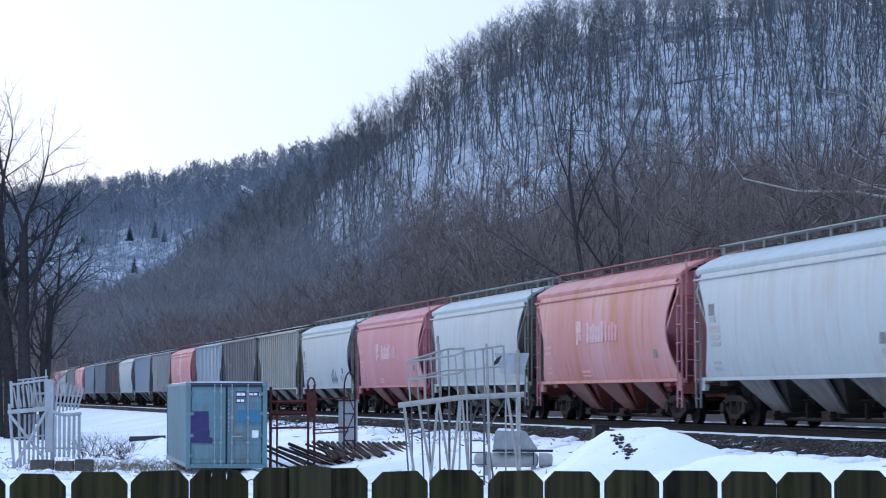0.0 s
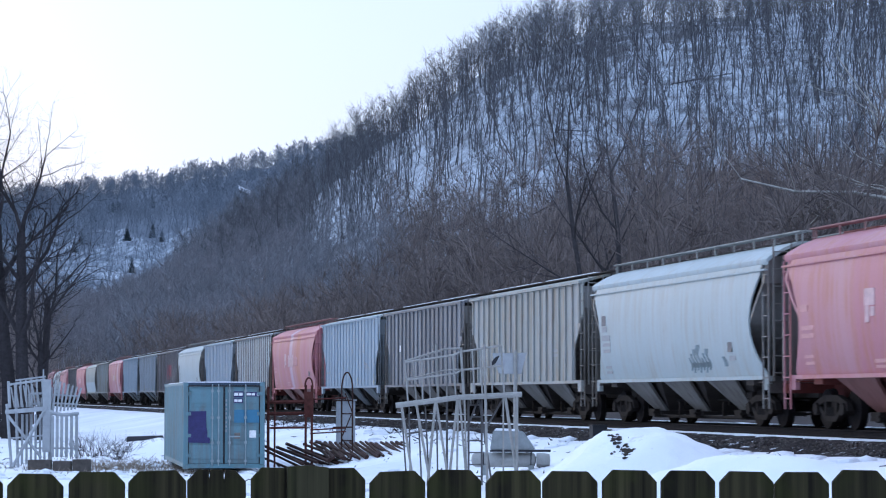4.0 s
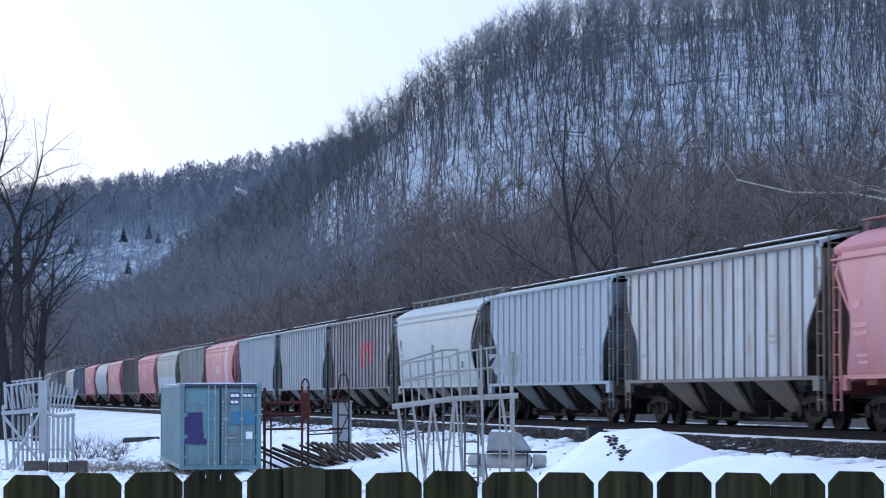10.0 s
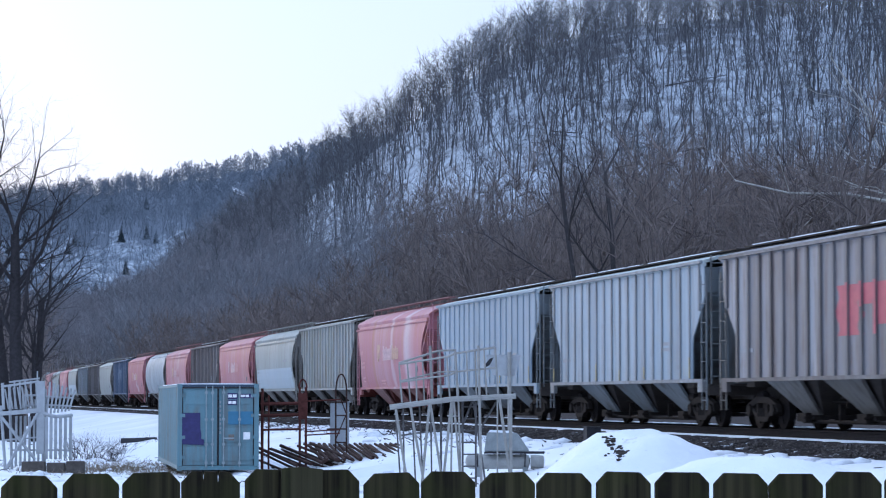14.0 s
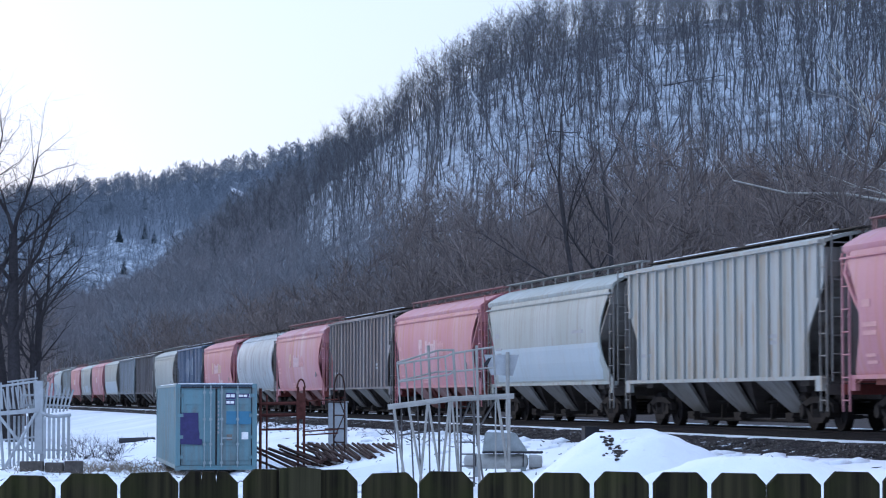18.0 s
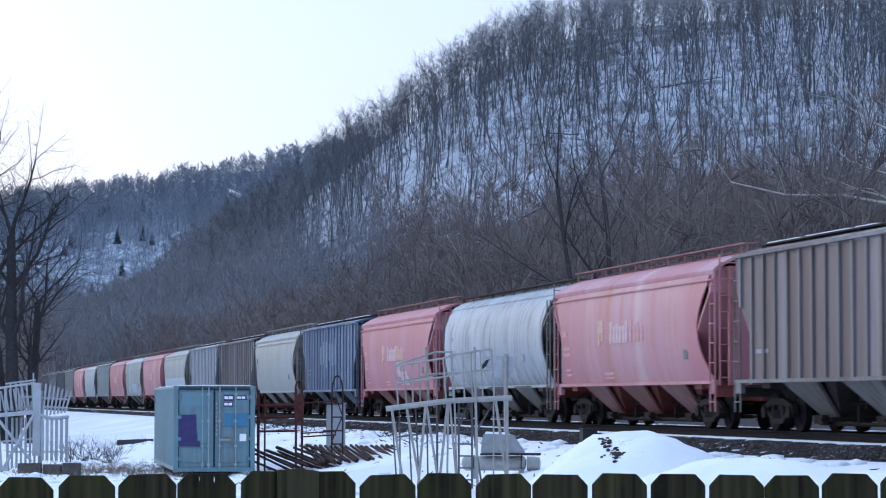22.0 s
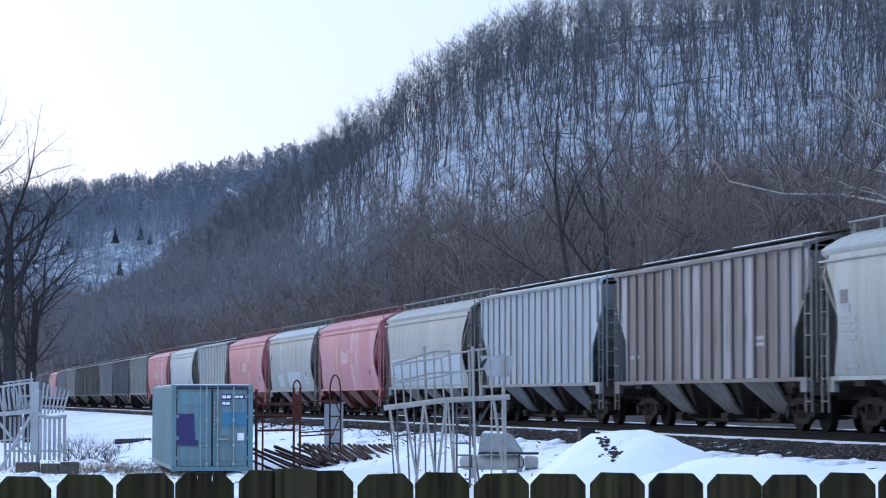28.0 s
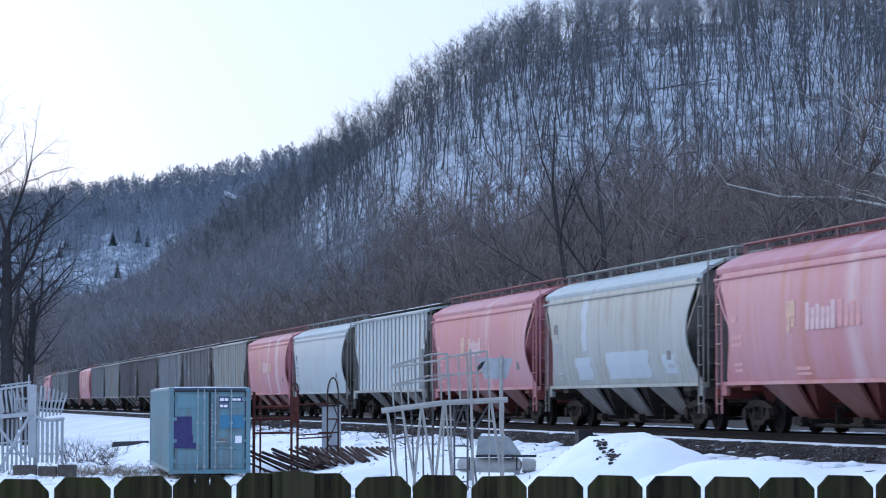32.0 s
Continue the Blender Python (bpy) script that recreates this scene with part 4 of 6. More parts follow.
def word(ink, x, z, n, pitch, h):
    """A row of plain upright bars of uneven height in place of a name."""
    rise = (1.0, 0.78, 0.9, 0.78, 0.78, 1.0, 0.98, 0.78, 0.78, 0.88)
    return [(ink, x + i * pitch, z - h * (1 - rise[i % 10]) / 2, pitch * 0.8, h * rise[i % 10]) for i in range(n)]


def data_marks(ink, x, z):
    """Small blocks of reporting marks and weights."""
    return [(ink, x, z + 0.75, 0.5, 0.16), (ink, x + 0.15, z + 0.3, 0.85, 0.1), (ink, x + 0.1, z + 0.12, 0.8, 0.1), (ink, x, z - 0.35, 0.6, 0.07), (ink, x, z - 0.5, 0.6, 0.07)]


EMBLEM = [("chalk", -2.4, 2.86, 0.62, 0.36), ("chalk", -2.58, 2.5, 0.24, 0.36), ("chalk", -2.25, 2.55, 0.26, 0.2)]
LOGO = EMBLEM + word("chalk", -1.25, 2.66, 6, 0.33, 0.62) + word("pale_red", 0.85, 2.66, 4, 0.36, 0.6)
LOGO_YELLOW = [("yellow", x, z, w, h) for _, x, z, w, h in EMBLEM] + word("chalk", -1.25, 2.66, 6, 0.33, 0.62) + word("yellow", 0.85, 2.66, 4, 0.36, 0.6)
PINK_DATA = data_marks("pale_red", -6.6, 2.0) + [("dark", 5.9, 1.95, 0.36, 0.3), ("chalk", 5.95, 1.93, 0.2, 0.14), ("pale_red", -2.0, 1.5, 1.0, 0.08), ("pale_red", -2.0, 1.38, 1.0, 0.06)]
PALE_DATA = [("dark", -6.6, 2.95, 0.44, 0.3), ("grey", -6.4, 2.45, 0.9, 0.16), ("dark", 5.4, 2.0, 0.34, 0.3)] + data_marks("grey", -6.5, 1.95) + [("grey", 5.5, 1.7, 0.5, 0.12)]
FAINT = [("grey", 4.6, 2.2, 0.7, 0.09), ("grey", 4.6, 2.05, 0.7, 0.09), ("grey", -6.2, 1.9, 0.9, 0.1)]
TAPE = [("tape", -7.74 + i * 0.86, 1.27, z) for i, z in ((0, 1.7), (6, 1.75), (9, 1.55), (12, 1.6), (17, 1.8))]
KINDS = {
    "P": dict(kind="smooth", paint="pink", label="faded pinkish red covered hopper car with rust streaks", marks=LOGO + PINK_DATA),
    "Y": dict(kind="smooth", paint="pink_stripe", label="faded pinkish red covered hopper car with a yellow emblem", marks=[("yellow", x, z, w, h) for _, x, z, w, h in EMBLEM] + LOGO[3:] + PINK_DATA),
    "G": dict(kind="smooth", paint="pink", label="faded pinkish red covered hopper car with a white sprayed patch", marks=LOGO_YELLOW + PINK_DATA,
              washes=[("chalk", 1.0, 2.6, 1.35, 1.9), ("chalk", 0.5, 1.3, 1.7, 2.3), ("grey", 1.1, 1.3, 1.9, 2.1)]),
    "S": dict(kind="smooth", paint="white", label="pale grey-white covered hopper car with a dark sprayed scrawl", marks=PALE_DATA,
              washes=[("scrawl", 1.7 + i * 0.27, 1.9 + i * 0.27, 1.42 - 0.06 * (i % 2), 1.75 + 0.11 * (i * 5 % 4)) for i in range(7)] + [("scrawl", 1.7, 3.5, 1.5, 1.62), ("scrawl", 4.6, 4.9, 1.5, 1.75)]),
    "A": dict(kind="smooth", paint="pink_rusty", label="faded pinkish red covered hopper car with heavy rust streaks", marks=LOGO + PINK_DATA),
    "E": dict(kind="smooth", paint="pink_banded", label="faded pinkish red covered hopper car with a pale lilac band", marks=LOGO + PINK_DATA),
    "R": dict(kind="smooth", paint="pink_pale", label="faded red covered hopper car with white upright streaks", marks=PINK_DATA + LOGO_YELLOW),
    "W": dict(kind="smooth", paint="white", label="pale grey-white smooth-sided covered hopper car", marks=PALE_DATA),
    "C": dict(kind="smooth", paint="cream", label="dusty cream smooth-sided covered hopper car", marks=PALE_DATA),
    "c": dict(kind="smooth", paint="cream", label="dusty cream covered hopper car with a repainted white lower side", marks=data_marks("grey", -6.4, 2.1) + [("grey", 4.5, 2.75, 1.4, 0.1)],
              washes=[("wash", -7.0, 6.9, 1.3, 2.38)]),
    "k": dict(kind="smooth", paint="cream", roof="white", label="dusty cream covered hopper car with pale repainted patches", marks=PALE_DATA,
              washes=[("wash", -3.5, -2.9, 2.25, 3.85), ("wash", -4.4, -2.7, 1.4, 2.05), ("wash", -0.9, 3.4, 1.4, 2.15), ("wash", 4.8, 5.9, 1.5, 2.0)]),
    "B": dict(kind="smooth", paint="blue_grey", label="blue-grey smooth-sided covered hopper car", marks=PALE_DATA),
    "O": dict(kind="round", paint="grimy", label="white round-bodied covered hopper car with upright grime bands", marks=data_marks("grey", -6.3, 2.2) + [("grey", 4.8, 2.2, 0.5, 0.4)]),
    "g": dict(kind="flat", paint="grey_dark", post_paint="grey", post_w=0.2, label="weathered grey ribbed covered hopper car", marks=FAINT),
    "b": dict(kind="flat", paint="blue_grey", post_paint="blue_grey", post_w=0.1, post_d=0.035, chute="chute_blue", roof="white", label="light blue-grey ribbed covered hopper car", marks=FAINT, post_marks=TAPE[3:]),
    "l": dict(kind="flat", paint="pale_blue", post_paint="grey", post_w=0.09, post_d=0.04, chute="chute_blue", roof="white", label="pale ribbed covered hopper car with yellow dabs on its ribs", marks=FAINT, post_marks=TAPE),
    "i": dict(kind="flat", paint="white", post_paint="tan", post_w=0.09, post_d=0.04, roof="white", label="whitish ribbed covered hopper car with faint brown ribs", marks=FAINT),
    "z": dict(kind="flat", paint="white_sheet", post_paint="dark_post", post_w=0.07, post_d=0.03, chute="ochre", label="whitish covered hopper car with thin black ribs", marks=FAINT),
    "t": dict(kind="flat", paint="stained", post_paint="tan", label="tan-grey ribbed covered hopper car with rust stains", marks=FAINT),
    "d": dict(kind="flat", paint="dark", post_paint="dull", label="dark grey ribbed covered hopper car", marks=[("white", -4.7, 2.75, 0.35, 0.25)]),
    "n": dict(kind="flat", paint="brown", post_paint="streaked", label="brown and grey weathered ribbed covered hopper car", marks=FAINT),
    "q": dict(kind="flat", paint="washed", post_paint="streaked", label="weathered brown ribbed covered hopper car with a red square emblem", marks=FAINT,
              post_marks=[("red", 0.86, 2.1, 3.25), ("red", 1.72, 2.7, 3.25), ("red", 2.58, 2.1, 3.25), ("red", 3.44, 2.4, 3.25)],
              washes=[("red", 0.2, 1.5, 2.1, 3.2), ("red", 1.6, 2.4, 2.75, 3.2), ("red", 2.5, 3.7, 2.3, 3.2), ("red", 1.6, 1.75, 2.1, 2.6)]),
    "m": dict(kind="flat", paint="maroon", post_paint="streaked", label="dark maroon covered hopper car with pale ribs", marks=FAINT),
    "v": dict(kind="flat", paint="navy", post_paint="navy_pale", chute="chute_navy", label="navy blue ribbed covered hopper car with pale letter blocks", marks=[("blue_chalk", -2.58 + i * 0.86, 2.9 + 0.12 * (i % 2), 0.62, 0.85 + 0.2 * (i % 3)) for i in range(6)] + data_marks("grey", -6.2, 1.9)),
}
# from the front of the train to its rear
ORDER = "WAWPStdbEzbWqlbRtcPmYOGvCnlcYkYiWRtdgnntgRdggRg"
CARS = []


def build_train():
    for code in ORDER:
        CARS.append(build_car(**KINDS[code]))


build_train()

# ---- the yard ----
TEAL = car_paint("teal_container_paint", (0.12, 0.25, 0.275), 0.6, (0.14, 0.11, 0.09), 0.1)


NAVY_PATCH = plain("dark_blue_patch", (0.035, 0.03, 0.11), 0.8, vary=0.3, scale=6)
SIGN_BLUE = plain("blue_panel", (0.04, 0.17, 0.27), 0.7, vary=0.15, scale=5)
GALV = plain("galvanised_rods", (0.28, 0.33, 0.34), 0.55, 0.3, 0.25, 8)
RUST = plain("rusty_steel", (0.10, 0.034, 0.028), 0.9, vary=0.5, scale=7)
HEADER = plain("dark_header_paint", (0.03, 0.055, 0.085), 0.7, vary=0.3, scale=6)
RUST_FAINT = plain("faint_rust_patch", (0.20, 0.17, 0.15), 0.9, vary=0.4, scale=9)
RUST_DARK = plain("dark_rusty_pipe", (0.06, 0.034, 0.029), 0.85, vary=0.5, scale=5)
TUBE_DARK = plain("dull_dark_tube", (0.12, 0.115, 0.115), 0.8, vary=0.4, scale=5)
GREY_PAINT = plain("grey_painted_pipe", (0.30, 0.29, 0.265), 0.6, vary=0.25, scale=5)
WHITE_PAINT = plain("chalky_white_paint", (0.36, 0.375, 0.385), 0.7, vary=0.2, scale=5)
TANK_GREY = plain("grey_tank_paint", (0.25, 0.275, 0.275), 0.6, vary=0.3, scale=4)
TANK_PALE = plain("pale_tank_paint", (0.33, 0.33, 0.31), 0.6, vary=0.25, scale=4)
PALE_STONE = plain("pale_grey_metal", (0.31, 0.325, 0.34), 0.7, vary=0.2, scale=4)
OLD_TIMBER = plain("old_grey_timber", (0.10, 0.085, 0.075), 0.9, vary=0.4, scale=6)
RUBBER = plain("black_gasket", (0.02, 0.02, 0.024), 0.8, vary=0.2, scale=6)
STRAW = plain("dry_grass", (0.23, 0.18, 0.135), 0.95, vary=0.4, scale=8)


def build_container():
    c = tagged(new("shipping_container"), "teal steel shipping container with closed double doors and a snowy roof", "container")
    c.matrix_world = pose(-7.7, 79.6, 0.05, 0, 0, 8.6)
    w, h, ln = 2.44, 2.6, 12.19
    for x, name in ((0.02, "side_wall"), (w - 0.02, "side_wall")):
        bm = bmesh.new()
        s = -1 if x < 1 else 1
        pts, y, k = [], 0.16, 0
        while y < ln - 0.16:
            pts += [(0, y), (0, y + 0.07), (0.036, y + 0.14), (0.036, y + 0.21)]
            y += 0.278
        lo = [(x - s * d, yy, 0.17) for d, yy in pts]
        hi = [(x - s * d, yy, h - 0.1) for d, yy in pts]
        loft(bm, [lo, hi], closed=False)
        part(name, bm, TEAL, c)
        bm = bmesh.new()
        box(bm, x - 0.05 if s > 0 else x - 0.015, x + 0.015 if s > 0 else x + 0.05, 0.17, ln - 0.17, h - 0.1, h - 0.02)
        part("top_rail", bm, TEAL, c)
        bm = bmesh.new()
        box(bm, x - 0.05 if s > 0 else x - 0.015, x + 0.015 if s > 0 else x + 0.05, 0.17, ln - 0.17, 0.04, 0.17)
        part("bottom_rail", bm, TEAL, c)
    bm = bmesh.new()
    box(bm, 0.06, w - 0.06, 0.1, ln - 0.05, h - 0.09, h - 0.04)
    part("roof_sheet", bm, TEAL, c)
    bm = bmesh.new()
    box(bm, 0.06, w - 0.06, 0.1, ln - 0.05, 0.1, 0.16)
    part("floor", bm, OLD_TIMBER, c)
    bm = bmesh.new()
    box(bm, 0.06, w - 0.06, ln - 0.1, ln - 0.06, 0.17, h - 0.1)
    part("end_wall", bm, TEAL, c)
    for x in (0, w - 0.14):
        for y in (0, ln - 0.16):
            bm = bmesh.new()
            box(bm, x, x + 0.14, y, y + 0.16, 0.13, h - 0.13)
            part("corner_post", bm, TEAL, c)
            for z in (0, h - 0.125):
                bm = bmesh.new()
                box(bm, x - 0.004, x + 0.144, y - 0.006, y + 0.166, z, z + 0.12)
                part("corner_casting", bm, TEAL, c)
    bm = bmesh.new()
    box(bm, 0.145, w - 0.145, -0.004, 0.1, h - 0.09, h - 0.02)
    part("door_header", bm, HEADER, c, "dark blue door header")
    bm = bmesh.new()
    box(bm, 0.145, w - 0.145, 0.0, 0.1, h - 0.132, h - 0.094)
    part("header_gap", bm, RUBBER, c)
    bm = bmesh.new()
    box(bm, 0.145, w - 0.145, 0.0, 0.1, 0.02, 0.15)
    part("door_sill", bm, TEAL, c)
    rng = random.Random(4)
    bm = bmesh.new()
    rows = []
    for i in range(26):
        y = 0.02 + i * (ln - 0.1) / 25
        lo = 0.12 + rng.uniform(-0.05, 0.05)
        rows.append([(lo, y, h - 0.035), (lo + 0.06, y, h + 0.008 + rng.uniform(0, 0.012)), (w * 0.5, y, h + 0.018), (w - 0.12, y, h + 0.008), (w - 0.06, y, h - 0.035)])
    loft(bm, rows)
    bmesh.ops.recalc_face_normals(bm, faces=bm.faces)
    part("roof_snow", bm, SNOW, c, "thin layer of snow on the roof")
    for x0, x1, rods in ((0.15, 1.213, (0.86, 1.05)), (1.227, w - 0.15, (1.38, 1.86))):
        bm = bmesh.new()
        box(bm, x0, x1, 0.05, 0.09, 0.16, h - 0.14)
        for i in range(4):
            z = 0.3 + i * 0.56
            box(bm, x0 + 0.09, x1 - 0.09, 0.026, 0.05, z, z + 0.42)
        leaf = part("door_leaf", bm, TEAL, c)
        bm = bmesh.new()
        for xa in (x0, x1 - 0.02):
            box(bm, xa, xa + 0.02, 0.03, 0.05, 0.16, h - 0.14)
        part("gasket", bm, RUBBER, leaf)
        for xr in rods:
            bm = bmesh.new()
            rod(bm, (xr, -0.02, 0.1), (xr, -0.02, h - 0.06), 0.019, 8)
            for z in (0.2, 0.75, 1.5, 2.3):
                box(bm, xr - 0.045, xr + 0.045, -0.03, 0.03, z, z + 0.07)
            part("lock_rod", bm, GALV, leaf, "pale galvanised lock rod")
            bm = bmesh.new()
            box(bm, xr - 0.02, xr + 0.32 if 1.2 < xr < 1.5 else xr + 0.02, -0.06, -0.045, 0.95, 0.99)
            part("lock_handle", bm, GALV, leaf)
        xh = x0 if x0 < 1 else x1
        for z in (0.35, 0.95, 1.6, 2.2):
            bm = bmesh.new()
            box(bm, xh - 0.08, xh + 0.08, -0.014, 0.03, z, z + 0.1)
            part("hinge", bm, TEAL, leaf)
    bm = bmesh.new()
    pts = [(0.14, 1.72), (0.68, 1.73), (0.69, 1.25), (0.72, 1.1), (0.71, 0.95), (0.8, 0.93), (0.79, 0.77), (0.14, 0.79)]
    loft(bm, [[(x, 0.008, z) for x, z in pts], [(x, 0.024, z) for x, z in pts]])
    part("blue_patch", bm, NAVY_PATCH, c, "ragged dark blue painted patch")
    for x0, x1, z0, z1, mat in ((1.52, 1.83, 1.38, 1.77, SIGN_BLUE), (1.88, 2.27, 1.38, 1.77, SIGN_BLUE), (1.98, 2.18, 0.93, 1.15, INKS["white"]),
                                (1.5, 1.8, 2.14, 2.32, NAVY_PATCH), (1.87, 2.29, 2.17, 2.3, NAVY_PATCH), (1.5, 1.78, 1.97, 2.11, NAVY_PATCH),
                                (1.53, 1.7, 0.9, 1.08, RUST_FAINT), *((1.262, 1.305, 1.1 + i * 0.13, 1.18 + i * 0.13, PALE_STONE) for i in range(8))):
        bm = bmesh.new()
        box(bm, x0, x1, 0.012, 0.024, z0, z1)
        part("plate", bm, mat, c)
    for x0, x1, z0, z1 in ((1.52, 1.64, 2.19, 2.28), (1.66, 1.77, 2.19, 2.28), (1.89, 2.02, 2.2, 2.27), (2.04, 2.14, 2.2, 2.27), (2.2, 2.27, 2.19, 2.28), (1.52, 1.62, 2.0, 2.08), (1.64, 1.75, 2.0, 2.08)):
        bm = bmesh.new()
        box(bm, x0, x1, 0.004, 0.0115, z0, z1)
        part("marking", bm, INKS["white"], c)


build_container()


def fence_material(name, dark, lite):
    m, n, l, b = shader(name, 0.92)
    grain = noise_tex(n, l, 14, 7, stretch=(3.0, 1.0, 0.05), own=True)
    moss = noise_tex(n, l, 9, 6, own=True)
    rnd = n.new("ShaderNodeObjectInfo")
    c = ramp(n, l, grain, [(0.35, dark), (0.65, lite)])
    c = blend(n, l, ramp(n, l, moss, [(0.45, (0, 0, 0)), (0.65, (0.6,) * 3)]), c, (0.034, 0.036, 0.010))
    c = blend(n, l, ramp(n, l, rnd.outputs["Random"], [(0.0, (0, 0, 0)), (1.0, (0.45,) * 3)]), c, dark)
    l.new(c, b.inputs["Base Color"])
    relief(n, l, b, grain, 0.6, 0.004)
    return m


FENCE_WOOD = fence_material("mossy_fence_wood", (0.010, 0.008, 0.005), (0.056, 0.047, 0.022))
FENCE_PALE = fence_material("newer_fence_wood", (0.016, 0.014, 0.008), (0.06, 0.052, 0.027))


def build_fence():
    fence = tagged(new("fence"), "dark mossy dog-ear wooden picket fence", "fence")
    fence.matrix_world = pose(0, 6.811, 0.15, 0, 0, 9.7)
    # middle, width, height of each board in view
    boards = PICKETS
    rng = random.Random(11)
    step = 0.152
    extra = [(boards[0][0] - step * (i + 1), 0.14, 1.86) for i in range(10)] + [(boards[-1][0] + step * (i + 1), 0.14, 1.86) for i in range(10)]
    for x, w, h in boards + extra:
        bm = bmesh.new()
        e, k = w / 2, rng.uniform(0.026, 0.031)
        t = rng.uniform(-0.0015, 0.0015)
        cracks = [(0.022, h), (0.019, h - 0.034), (0.016, h), (-0.016, h), (-0.018, h - 0.026), (-0.021, h)] if abs(x + 0.57) < 0.01 else []
        pts = [(-e, 0), (e, 0), (e, h - k * 1.05 + t), (e - k, h + t), *cracks, (-e + k, h - t), (-e, h - k * 1.05 - t)]
        loft(bm, [[(a, -0.009, z) for a, z in pts], [(a, 0.009, z) for a, z in pts]])
        bmesh.ops.recalc_face_normals(bm, faces=bm.faces)
        if not cracks:
            bmesh.ops.bevel(bm, geom=list(bm.edges), offset=0.002, segments=1, affect="EDGES")
        o = part("picket", bm, FENCE_WOOD, fence)
        o.location = (x, rng.uniform(-0.003, 0.003), 0)
        o.rotation_euler = (0, rng.uniform(-0.002, 0.002), rng.uniform(-0.02, 0.02))
    bm = bmesh.new()
    pts = [(-0.052, 0.3), (0.052, 0.3), (0.052, 1.872), (0.0, 1.878), (-0.052, 1.874)]
    loft(bm, [[(a, -0.012, z) for a, z in pts], [(a, 0.012, z) for a, z in pts]])
    bmesh.ops.recalc_face_normals(bm, faces=bm.faces)
    o = part("cover_board", bm, FENCE_PALE, fence, "paler board nailed over a joint")
    o.location = (-0.345, -0.025, 0)
    for z in (0.3, 1.0, 1.55):
        bm = bmesh.new()
        box(bm, -2.6, 2.7, 0.012, 0.05, z, z + 0.09)
        part("rail", bm, FENCE_WOOD, fence)
    for x in (-2.0, 0.35, 2.4):
        bm = bmesh.new()
        box(bm, x - 0.045, x + 0.045, 0.052, 0.142, -0.3, 1.72)
        part("post", bm, FENCE_WOOD, fence)


PICKETS = [(-1.174, 0.14, 1.863), (-1.026, 0.139, 1.859), (-0.875, 0.14, 1.863), (-0.723, 0.145, 1.865), (-0.57, 0.147, 1.867), (-0.413, 0.146, 1.871),
           (-0.267, 0.141, 1.87), (-0.114, 0.143, 1.861), (0.038, 0.139, 1.864), (0.186, 0.143, 1.861), (0.339, 0.144, 1.859), (0.494, 0.143, 1.861),
           (0.651, 0.143, 1.859), (0.807, 0.144, 1.856), (0.957, 0.145, 1.854), (1.12, 0.149, 1.858)]
build_fence()


def bar(st, name, paint, a, b, r=0.03):
    bm = bmesh.new()
    rod(bm, a, b, r, 6)
    return part(name, bm, paint, st)


